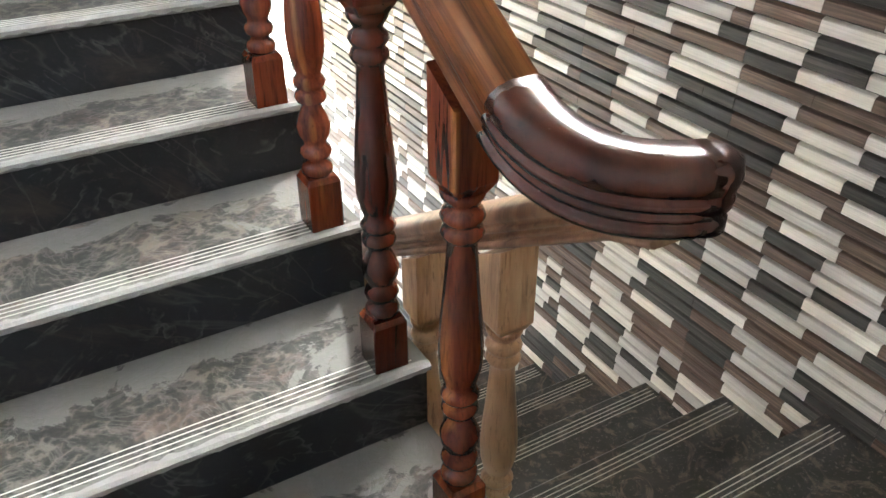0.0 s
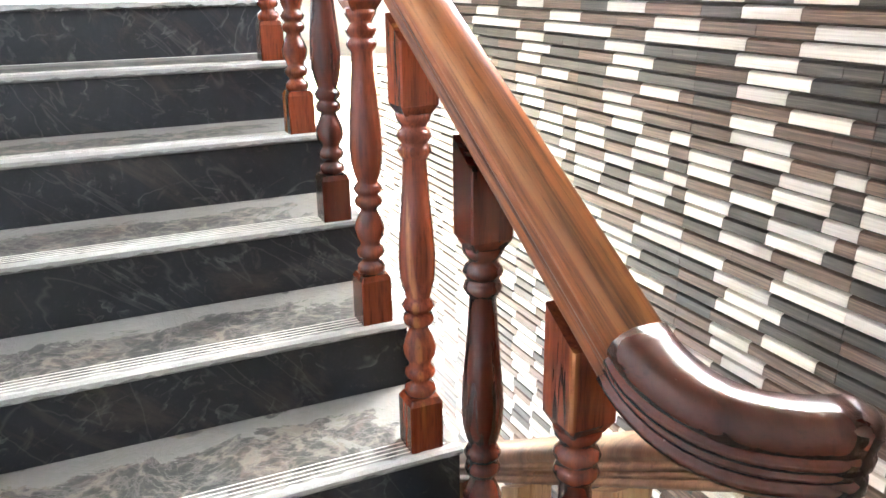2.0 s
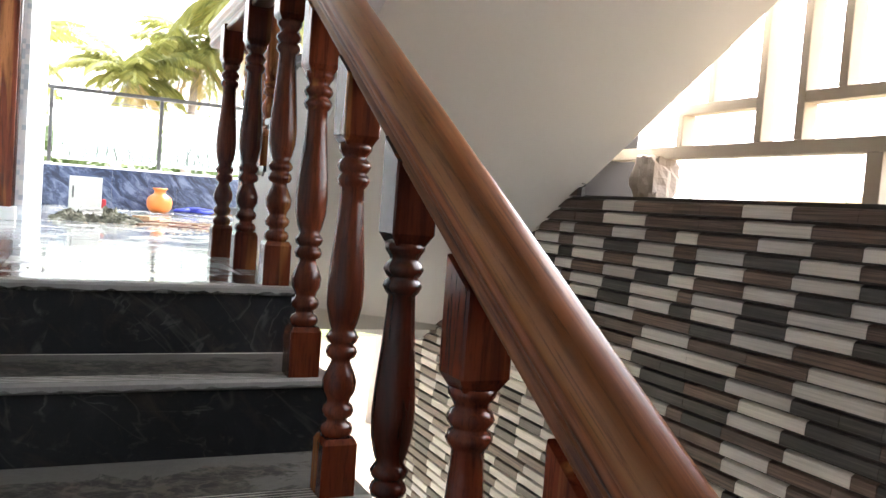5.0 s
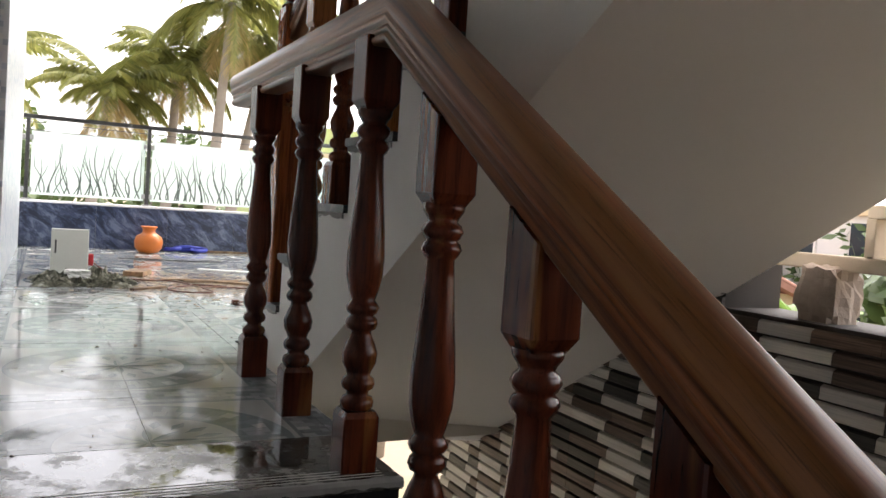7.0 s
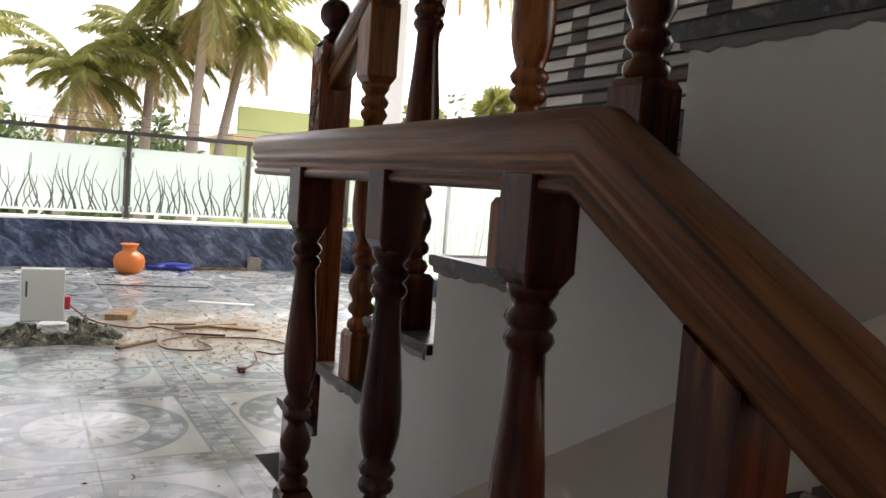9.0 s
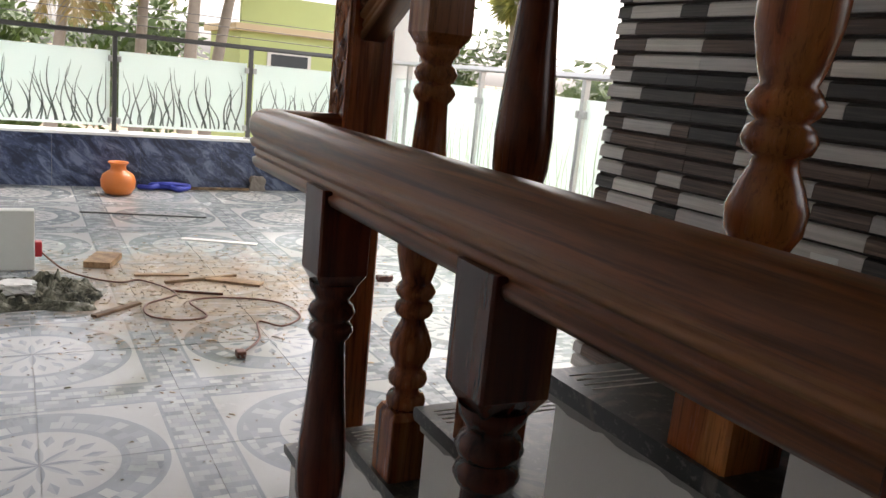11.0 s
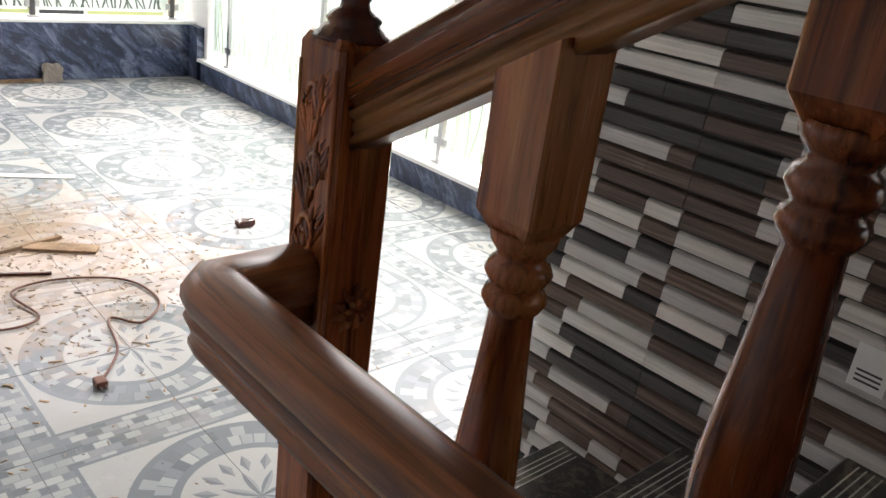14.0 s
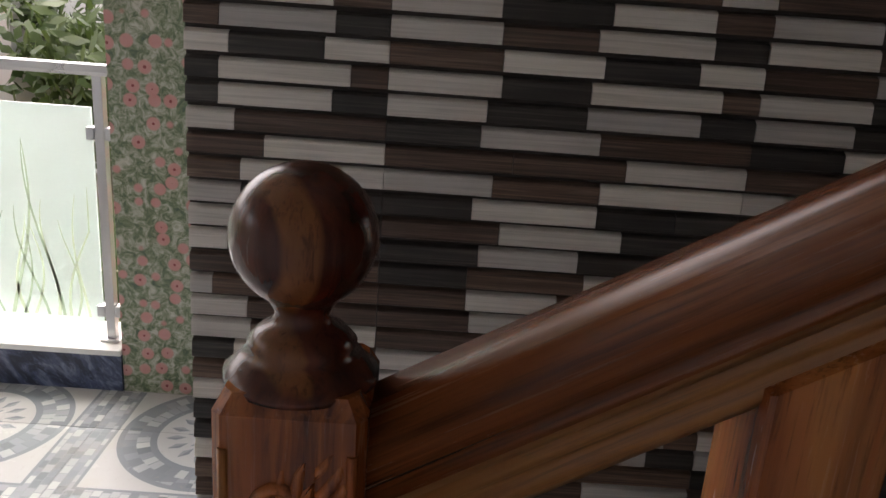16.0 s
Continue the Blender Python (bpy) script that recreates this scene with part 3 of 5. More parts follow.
# ---- flights ----
def slab_edge(bm, x0, x1, y0, y1, z, back):
    """A tread slab with a rounded nose at y0 and its back at y1."""
    s = 1 if y1 > y0 else -1
    o = [(y1, z - 0.022), (y0 + s * 0.006, z - 0.022), (y0 + s * 0.001, z - 0.017), (y0, z - 0.011), (y0 + s * 0.001, z - 0.004), (y0 + s * 0.006, z), (y1, z)]
    return prism(bm, o, "x", x0, x1)


def flight(name, label, x0, x1, count, y_first, z_first, s, tread_mat, lip_mat, rise=RISE, going=GOING):
    """Treads from the bottom up; s = +1 climbs towards +y. Each step is a riser, a slab, its grooves and a dusty lip."""
    t = thing(name, label, "staircase", kind="structure")
    for i in range(count):
        y, z = y_first + s * going * i, z_first + rise * i
        part("riser", boxed(x0 + (0.0145 if s < 0 else 0), x1, min(y + s * 0.02, y + s * 0.04), max(y + s * 0.02, y + s * 0.04), z - rise, z - 0.0225), m_riser, t)
        tr = part("tread", slab_edge(bmesh.new(), x0, x1, y, y + s * (going + 0.02), z, 0), m_wet if abs(z) < 0.001 else tread_mat, t)
        g = bmesh.new()
        for k in range(4):
            yy = y + s * (0.03 + 0.014 * k)
            box(g, x0 + 0.02, x1 - 0.03, yy - 0.0014, yy + 0.0014, z - 0.001, z + 0.0006)
        part("groove", g, groove_dust, tr, "pale dust-filled anti-slip grooves")
        if lip_mat:
            lip = bmesh.new()
            n_seg = 60
            rg = random.Random(i * 7 + 3)
            prev = None
            for k in range(n_seg + 1):
                xx = x0 + (x1 - x0) * k / n_seg
                w, d = 0.012 + 0.012 * rg.random(), 0.006 + 0.008 * rg.random()
                row = [lip.verts.new((xx, y - s * 0.0015, z - d - 0.004)), lip.verts.new((xx, y - s * 0.0022, z - 0.004)), lip.verts.new((xx, y + s * 0.005, z + 0.0016)), lip.verts.new((xx, y + s * w, z + 0.0008))]
                if prev:
                    for a in range(3):
                        lip.faces.new((prev[a], row[a], row[a + 1], prev[a + 1]))
                prev = row
            bmesh.ops.recalc_face_normals(lip, faces=lip.faces)
            part("dusty_edge", lip, lip_mat, tr, "worn pale dusty nosing")
    return t


# flight up from the landing to the floor: nose k below the floor at y = -0.297 k
LANDING_Z = -8 * RISE
setting("landing", boxed(STAIR_X, WALL_X + 0.012, -3.6, -7 * GOING - 0.005, LANDING_Z - 0.16, LANDING_Z), m_b_tread, "dark granite half landing")
g = bmesh.new()
for k in range(4):
    box(g, 0.1, WALL_X - 0.04, -2.085 - 0.03 - 0.014 * k - 0.0014, -2.085 - 0.03 - 0.014 * k + 0.0014, LANDING_Z - 0.001, LANDING_Z + 0.0006)
part("groove", g, groove_dust, bpy.data.objects["landing"], "pale dust-filled anti-slip grooves")
a_flight = flight("stair_to_floor", "dusty dark granite stair with pale grooved nosings", STAIR_X, 0.075, 8, -7 * GOING, -7 * RISE, 1, m_tread, edge_dust)
o = [(-7 * GOING + 0.05, LANDING_Z), (0.05, -0.16), (0.05, -0.36), (-7 * GOING + 0.05, LANDING_Z - 0.16)]
setting("stair_slab", prism(bmesh.new(), o, "x", STAIR_X, 0.07), plaster, "plastered slab carrying the stair to the floor")

# flight down from the landing
d_flight = flight("stair_down", "dark granite stair going down with pale grooves", 0.09, WALL_X, 9, -7 * GOING + 9 * GOING, LANDING_Z - 9 * RISE, -1, m_b_tread, None)
o = [(-2.05, LANDING_Z - 0.17), (0.6, LANDING_Z - 0.17 - 2.65 * RISE / GOING), (0.6, LANDING_Z - 0.35 - 2.65 * RISE / GOING), (-2.05, LANDING_Z - 0.35)]
setting("stair_slab_down", prism(bmesh.new(), o, "x", 0.09, WALL_X), plaster, "plastered slab of the stair going down")
setting("floor_below", boxed(STAIR_X, WALL_X, 0.3, 6.4, GROUND_Z, GROUND_Z + 0.2), concrete, "pale floor of the storey below")

# flight up from the floor, rising back over the flight below
B_Y, B_X = 1.565, 0.143
b_flight = flight("stair_up", "polished dark granite stair with pale grooves rising from the terrace", B_X - 0.012, WALL_X, 9, B_Y, UP_RISE, -1, m_b_tread, None, UP_RISE, UP_GOING)
for i in range(9):
    y0, z0 = B_Y - UP_GOING * i, UP_RISE * (i + 1)
    bm = bmesh.new()
    rg, cuts = random.Random(50 + i), 14
    rows = []
    for k in range(cuts + 1):
        y = y0 - 0.012 - (UP_GOING - 0.02) * k / cuts
        d, t = rg.uniform(0.006, 0.016), rg.uniform(0.004, 0.009)
        rows.append([bm.verts.new(p) for p in ((B_X + 0.004, y, z0 - 0.0226), (B_X - t, y, z0 - 0.0226), (B_X - t * 0.8, y, z0 - 0.0226 - d), (B_X + 0.004, y, z0 - 0.026 - d))])
    for p, q in zip(rows, rows[1:]):
        for k in range(4):
            bm.faces.new((p[k], p[(k + 1) % 4], q[(k + 1) % 4], q[k]))
    bm.faces.new(rows[0]), bm.faces.new(rows[-1])
    bmesh.ops.recalc_face_normals(bm, faces=bm.faces)
    part("mortar_edge", bm, concrete, b_flight, "rough grey mortar under the tread end")
saw = [(B_Y - 0.02, 0.0)]
for i in range(9):
    saw += [(B_Y - 0.022 - UP_GOING * i, UP_RISE * (i + 1) - 0.0225), (B_Y - 0.022 - UP_GOING * (i + 1), UP_RISE * (i + 1) - 0.0225)]
y_end = B_Y - 0.022 - UP_GOING * 9
low = lambda y: 0.57 - 0.606 * y
saw += [(y_end, low(y_end)), (1.42, low(1.42)), (1.55, -0.15)]
sb = bmesh.new()
a = [sb.verts.new((B_X, y, z)) for y, z in saw]
c2 = [sb.verts.new((WALL_X, y, z - (0.11 if k > len(saw) - 4 else 0))) for k, (y, z) in enumerate(saw)]
sb.faces.new(a), sb.faces.new(list(reversed(c2)))
for i in range(len(a)):
    j = (i + 1) % len(a)
    sb.faces.new((a[i], c2[i], c2[j], a[j]))
bmesh.ops.recalc_face_normals(sb, faces=sb.faces)
bmesh.ops.triangulate(sb, faces=[f for f in sb.faces if len(f.verts) > 4])
setting("stair_slab_up", sb, plaster, "white plastered stair slab with a stepped side")
setting("landing_up", boxed(STAIR_X + 0.95, WALL_X, -3.6, y_end, 9 * UP_RISE - 0.16, 9 * UP_RISE), plaster, "upper half landing of white plaster")

# ---- railing ----
BASE_H = 0.037
TURNED = [(0.12, 0.026), (0.127, 0.033), (0.137, 0.034), (0.146, 0.03), (0.15, 0.022), (0.158, 0.022), (0.164, 0.031), (0.174, 0.034), (0.184, 0.031), (0.19, 0.024),
          (0.2, 0.026), (0.215, 0.034), (0.235, 0.036), (0.255, 0.029), (0.272, 0.021), (0.28, 0.02), (0.285, 0.029), (0.295, 0.033), (0.305, 0.03), (0.311, 0.023),
          (0.317, 0.03), (0.327, 0.034), (0.336, 0.029), (0.342, 0.024), (0.36, 0.03), (0.39, 0.0365), (0.43, 0.038), (0.48, 0.035), (0.54, 0.0295), (0.6, 0.025), (0.632, 0.0235),
          (0.638, 0.029), (0.648, 0.034), (0.657, 0.031), (0.662, 0.025), (0.667, 0.03), (0.677, 0.035), (0.687, 0.031), (0.693, 0.024), (0.7, 0.027), (0.71, 0.034), (0.722, 0.0355)]


def square_block(bm, h, z0, z1, cham_low=0.0, cham_high=0.0, b=0.003):
    sections = [(z0, h - cham_low), (z0 + (cham_low and 0.02), h), (z1 - (cham_high and 0.012), h), (z1, h - cham_high)]
    rings = []
    for z, s in sections:
        k = s - b
        rings.append([bm.verts.new((x, y, z)) for x, y in ((-k, -s), (k, -s), (s, -k), (s, k), (k, s), (-k, s), (-s, k), (-s, -k))])
    for p, q in zip(rings, rings[1:]):
        if p[0].co.z == q[0].co.z:
            continue
        for i in range(8):
            bm.faces.new((p[i], p[(i + 1) % 8], q[(i + 1) % 8], q[i]))
    bm.faces.new(list(reversed(rings[0]))), bm.faces.new(rings[-1])


def baluster_mesh(mat, top=0.88, tilt=0.0):
    bm = bmesh.new()
    square_block(bm, BASE_H, 0.0, 0.121, 0.0, 0.006)
    lathe(bm, TURNED, 22)
    square_block(bm, BASE_H + 0.001, 0.718, top, 0.011, 0.0)
    for v in bm.verts:
        if v.co.z > top - 0.001:
            v.co.z += tilt * v.co.y
    return mesh_from("baluster", bm, mat)


BAL, BAL_RAW, BAL_FLOOR, BAL_UP = baluster_mesh(teak, 0.88, 0.603), baluster_mesh(raw_teak, 0.885, -0.606), baluster_mesh(teak, 0.86), baluster_mesh(warm_teak, 0.89, -0.571)
half = [(0.026, 0.0), (0.031, 0.006), (0.031, 0.013), (0.0245, 0.016), (0.0245, 0.0195), (0.0285, 0.022), (0.0285, 0.0275), (0.0255, 0.03), (0.0255, 0.033), (0.034, 0.036), (0.036, 0.042), (0.0355, 0.046), (0.0305, 0.0495), (0.036, 0.056), (0.0395, 0.066), (0.0385, 0.08), (0.031, 0.092), (0.017, 0.099)]
RAIL = [(u, v * 1.03) for u, v in half] + [(-u, v * 1.03) for u, v in reversed(half)]


def add_baluster(parent, x, y, z, me=None):
    ob = new("baluster", me or BAL)
    ob.parent, ob.location = parent, (x, y, z)
    ob.rotation_euler = (0, 0, rng.uniform(-0.03, 0.03))
    return ob


SLOPE = RISE / GOING
railing_a = thing("stair_railing", "varnished teak railing of turned balusters with a moulded handrail", "railing")
z_of = lambda y: 0.844 + 0.603 * y
Y_LOW = -2.1
rail_pts = [(0, Y_LOW, z_of(Y_LOW)), (0, -0.006, 0.838), (0, 1.34, 0.838), (0.004, 1.36, 0.838), (0.016, 1.372, 0.838), (0.135, 1.376, 0.838)]
part("handrail", sweep(bmesh.new(), rail_pts, RAIL), rail_teak, railing_a, "long moulded teak handrail, lighter than the balusters", smooth=False)
for k in range(0, 8):
    add_baluster(railing_a, 0, (0.09, -0.247, -0.55, -0.855, -1.14, -1.43, -1.722, -2.019)[k], -RISE * k, None if k else BAL_FLOOR)
add_baluster(railing_a, 0, 0.53, 0.0, BAL_FLOOR)
add_baluster(railing_a, 0, 0.985, 0.0, BAL_FLOOR)
# dark easing that levels out and turns towards the flight below
ease = []
for i in range(15):
    q = i / 14
    turn = 1.25 * max(0, q - 0.15) / 0.85
    if i == 0:
        px, py, pz = 0.0, Y_LOW, z_of(Y_LOW)
    else:
        px, py = px + 0.0205 * math.sin(turn), py - 0.0205 * math.cos(turn)
        pz -= 0.0205 * SLOPE * max(0.06, 1 - 1.25 * q)
    ease.append((px, py, pz))
bm = bmesh.new()
sweep(bm, ease, [(u * 1.08, v * 1.05 - 0.002) for u, v in RAIL])
ex = ease[-1]
lathe(bm, [(-0.004, 0.02), (0.002, 0.034), (0.018, 0.034), (0.026, 0.028), (0.034, 0.037), (0.046, 0.039), (0.054, 0.037), (0.072, 0.043), (0.092, 0.04), (0.1, 0.03), (0.105, 0.012)], 24, ex[0], ex[1], ex[2])
part("easing", bm, dark_teak, railing_a, "dark brown easing at the foot of the handrail")

# raw railing of the flight below
railing_c = thing("lower_railing", "pale unvarnished wooden railing of the stair going down", "railing")
zl = lambda y: -0.525 - SLOPE * (y + 2.3)
part("handrail", sweep(bmesh.new(), [(0.135, -2.3, zl(-2.25) + 0.012), (0.135, -2.22, zl(-2.22)), (0.135, 0.3, zl(0.3))], [(u * 1.0, v * 0.78 + 0.016) for u, v in RAIL]), raw_teak, railing_c)
for k in range(9):
    y = -7 * GOING + 0.13 + GOING * k
    add_baluster(railing_c, 0.135, y, zl(y) - 0.872, BAL_RAW)

# newel and the rail of the flight up
railing_b = thing("upper_railing", "varnished teak railing with a carved newel post and ball finial", "railing")
NX, NY, NW = 0.175, 1.371, 0.0445
bm = bmesh.new()
square_block(bm, NW, UP_RISE, 1.203, 0.0, 0.006, 0.006)
newel = part("newel_post", bm, warm_teak, railing_b, "square carved teak newel post")
newel_xy = Matrix.Translation((NX, NY, 0))
for v in newel.data.vertices:
    v.co = newel_xy @ v.co
bm = bmesh.new()
fin = [(1.1985, 0.047), (1.202, 0.047), (1.206, 0.0415), (1.212, 0.037), (1.215, 0.03), (1.221, 0.033), (1.228, 0.027), (1.233, 0.018), (1.24, 0.0165), (1.246, 0.02)]
R_BALL, Z_BALL = 0.0432, 1.286
fin += [(Z_BALL - R_BALL * math.cos(a), R_BALL * math.sin(a)) for a in [0.5 + (math.pi - 0.51) * k / 16 for k in range(17)]]
lathe(bm, fin, 32, NX, NY, 0)
part("ball_finial", bm, teak, newel, "dark turned ball finial")
# carved scrolls, leaves and a blossom on two faces of the newel
on_side = lambda u, v, d: (NX - NW - d, NY - u, v)
on_front = lambda u, v, d: (NX + u, NY - NW - d, v)
for k in range(5):
    zc, side = 1.12 - k * 0.082, 1 if k % 2 else -1
    pts = [on_side(side * (0.004 + 0.026 * (1 - i / 25) * math.cos(i * 0.42) * 0.75), zc + 0.031 * (1 - i / 25) * math.sin(i * 0.42), 0.0) for i in range(22)]
    part("scroll", tube(bmesh.new(), pts, [0.005 * (1 - i / 34) for i in range(22)], 6), warm_teak, newel)
for k in range(11):
    z0, side = 0.7 + k * 0.041, 1 if k % 2 else -1
    bm = bmesh.new()
    for w in range(5):
        a = 0.45 + 0.36 * w
        pts = [on_side(side * max(-0.033, min(0.033, -0.012 + 0.044 * q * math.cos(a + 0.8 * q))), z0 + 0.066 * q * math.sin(a + 0.5 * q), -0.002 + 0.0015 * math.sin(math.pi * q)) for q in (0, 0.25, 0.5, 0.75, 1.0)]
        tube(bm, pts, [0.002, 0.0036, 0.0046, 0.0036, 0.001], 7)
    part("carved_leaf", bm, warm_teak, newel)
for u in (-0.037, 0.037):
    part("rim", tube(bmesh.new(), [on_side(u, 0.62, -0.001), on_side(u, 1.17, -0.001)], 0.0035, 6), warm_teak, newel)
for ring, (count, r0, r1, r2, d) in enumerate(((9, 0.007, 0.02, 0.032, 0.001), (7, 0.003, 0.011, 0.017, 0.006))):
    for k in range(count):
        ca, sa = math.cos(k * 2 * math.pi / count + ring * 0.35), 1.1 * math.sin(k * 2 * math.pi / count + ring * 0.35)
        pts = [on_front(r0 * ca, 0.865 + r0 * sa, d + 0.002), on_front(r1 * ca, 0.865 + r1 * sa, d + 0.004), on_front(r2 * ca, 0.865 + r2 * sa, d - 0.002)]
        part("petal", tube(bmesh.new(), pts, [0.0035, 0.0075 - 0.002 * ring, 0.0015], 7), warm_teak, newel)
bz = lambda y: 1.093 + UP_RISE / UP_GOING * (1.3 - y)
B_END = y_end + 0.1
LINE_B = [(NX, NY - NW + 0.004, bz(NY - NW + 0.004)), (NX, B_END, bz(B_END))]
UPPER = [p for p in half if p[1] > 0.04]
LOWER = [p for p in half if p[1] < 0.05]
both = lambda pts: [(u * 0.84, v * 0.97) for u, v in pts] + [(-u * 0.84, v * 0.97) for u, v in reversed(pts)]
part("handrail", sweep(bmesh.new(), LINE_B, both(UPPER)), rail_brown, railing_b, "dark brown rounded teak handrail")
part("under_rail", sweep(bmesh.new(), LINE_B, both([(u * 0.985, v) for u, v in LOWER])), gold_teak, railing_b, "golden teak moulding under the handrail")
for i, y in enumerate((1.063, 0.797, 0.4, 0.11, -0.2, -0.51, -0.82, -1.13)):
    add_baluster(railing_b, NX, y, UP_RISE * (i + 2), BAL_UP)

# ---- wall opening with its grille ----
grille = thing("window_grille", "cream concrete grille in the opening above the tiled wall", "grille")
gx0, gx1 = WALL_X + 0.09, WALL_X + 0.14
part("rail", boxed(gx0, gx1, OPEN_Y0, OPEN_Y1, 0.45, 0.488, bevel=0.004), cream, grille)
for y in (-0.845, -1.65):
    part("post", boxed(gx0, gx1, y - 0.022, y + 0.022, SILL_Z, 0.45, bevel=0.003), cream, grille)
for k in range(4):
    y0, y1 = -0.175 - 0.445 * k, -0.485 - 0.445 * k
    for y, za, zb in ((y0, 0.488, HEAD_Z if k else 0.581), (y1, 0.488, HEAD_Z), (y0 - 0.12, 0.612, 0.86)):
        if y > OPEN_Y0:
            part("bar", boxed(gx0, gx1, y - 0.013, y + 0.013, za, zb, bevel=0.003), cream, grille)
    for z in (0.581, 0.86):
        part("bar", boxed(gx0 + 0.001, gx1 - 0.001, max(y1 + 0.0131, OPEN_Y0), y0 - (0.0131 if k else -0.0129), z, z + 0.031, bevel=0.003), cream, grille)


def lumpy(sx, sy, sz, seed, cuts=5, amount=0.12):
    bm = bmesh.new()
    bmesh.ops.create_cube(bm, size=1)
    bmesh.ops.subdivide_edges(bm, edges=bm.edges[:], cuts=cuts, use_grid_fill=True)
    for v in bm.verts:
        d = v.co.copy()
        v.co *= 1 - 0.16 * (sum(abs(c) > 0.4 for c in v.co) == 3)
        v.co += d.normalized() * amount * (noise.noise(d * 3.1 + Vector((seed, seed * 2, 0))) + 0.4 * noise.noise(d * 9 + Vector((0, seed, 3))))
        v.co = Vector((v.co.x * sx, v.co.y * sy, v.co.z * sz))
    return bm


bm = lumpy(0.1, 0.11, 0.135, 2.0)
bmesh.ops.translate(bm, verts=bm.verts, vec=(WALL_X + 0.09, -0.08, SILL_Z + 0.064))
tagged(part("stone_block", bm, stone), "rough brown stone block on the wall sill", "stone")

# ---- terrace railings of etched glass ----
def reeds(u0, u1, z0, z1, seed, put):
    """Curving reeds etched into a pane, as thin raised blades."""
    bm = bmesh.new()
    rg = random.Random(seed)
    count = int((u1 - u0) * 34)
    for i in range(count):
        u = u0 + (u1 - u0) * (i + rg.random()) / count
        h = (z1 - z0) * rg.uniform(0.45, 0.9)
        sway, ph, w = rg.uniform(0.02, 0.055), rg.uniform(0, 6.28), rg.uniform(0.004, 0.0075)
        lean, prev = rg.uniform(-0.06, 0.06), None
        for k in range(13):
            q = k / 12
            c = u + lean * q + sway * math.sin(ph + 3.6 * q) - sway * math.sin(ph)
            c = min(max(c, u0), u1)
            ww = w * (1 - q) ** 0.6 + 0.0006
            row = [bm.verts.new(put(c - ww, z0 + h * q)), bm.verts.new(put(c + ww, z0 + h * q))]
            if prev:
                bm.faces.new((prev[0], prev[1], row[1], row[0]))
            prev = row
    return bm


def glass_rail(name, label, along, fixed, posts, z_base, z_clamps, z_glass, z_top, ends):
    """Panes held between steel posts by clamps, under a tubular top rail."""
    t = thing(name, label, "railing")

    def seg(a0, a1, f0, f1, z0, z1, bevel=0.0):
        return boxed(a0, a1, f0, f1, z0, z1, bevel=bevel) if along == "x" else boxed(f0, f1, a0, a1, z0, z1, bevel=bevel)

    for p in posts:
        po = part("post", seg(p - 0.016, p + 0.016, fixed - 0.018, fixed + 0.018, z_base, z_top, 0.003), dark_steel if name.endswith("far") else steel, t)
        part("foot", seg(p - 0.035, p + 0.035, fixed - 0.035, fixed + 0.035, z_base, z_base + 0.012, 0.003), steel, po)
        for zc in z_clamps:
            for s in (-1, 1):
                part("clamp", seg(min(p + s * 0.016, p + s * 0.046), max(p + s * 0.016, p + s * 0.046), fixed - 0.02, fixed + 0.02, zc - 0.022, zc + 0.022, 0.006), steel, po)
    cuts = [ends[0], *posts, ends[1]]
    for i, (a, b2) in enumerate(zip(cuts, cuts[1:])):
        if b2 - a < 0.12:
            continue
        g = part("glass_pane", seg(a + 0.03, b2 - 0.03, fixed - 0.005, fixed + 0.005, *z_glass), frosted, t, "frosted pale green glass etched with reeds")
        g.visible_shadow = False
        side = fixed - 0.0065
        put = (lambda u, z: (u, side, z)) if along == "x" else (lambda u, z: (side, u, z))
        part("reed_etching", reeds(a + 0.06, b2 - 0.06, z_glass[0] + 0.02, z_glass[1] - 0.02, i * 5 + len(posts), put), reed_clear if along == "x" else reed_pale, g, "etched reeds")
    rail = [(ends[0], fixed, z_top), (ends[1], fixed, z_top)] if along == "x" else [(fixed, ends[0], z_top), (fixed, ends[1], z_top)]
    part("top_rail", sweep(bmesh.new(), rail, [(-0.03, 0.0), (0.03, 0.0), (0.034, 0.012), (0.03, 0.034), (-0.03, 0.034), (-0.034, 0.012)], smooth=False), dark_steel if name.endswith("far") else steel, t)
    return t


glass_rail("glass_railing_far", "steel terrace railing with frosted reed-etched panes on the far wall", "x", 6.4, [-0.72, 0.262, 1.26, 2.205], 0.395, (0.48, 0.93), (0.44, 0.985), 1.09, (-0.76, 2.33))
glass_rail("kerb_glass_railing", "steel terrace railing with frosted reed-etched panes on the kerb", "y", 2.38, [2.42, 3.56, 4.7, 5.84], 0.158, (0.27, 0.9), (0.22, 0.985), 1.09, (2.37, 6.11))

# ---- door frame in the left wall ----
df = thing("door_frame", "carved dark teak door frame on a pale stone base", "door frame")
part("post", boxed(STAIR_X, -0.81, 2.861, 2.985, 0.075, 2.1, bevel=0.006), teak, df)
bm = bmesh.new()
for k in range(3):
    tube(bm, [(-0.808, 2.885 + 0.036 * k, 0.08), (-0.808, 2.885 + 0.036 * k, 2.09)], 0.009, 8)
part("moulding", bm, dark_teak, df)
part("base_stone", boxed(STAIR_X, -0.79, 2.8605, 2.988, 0.0, 0.0745, bevel=0.005), white_paint, df, "pale stone base")

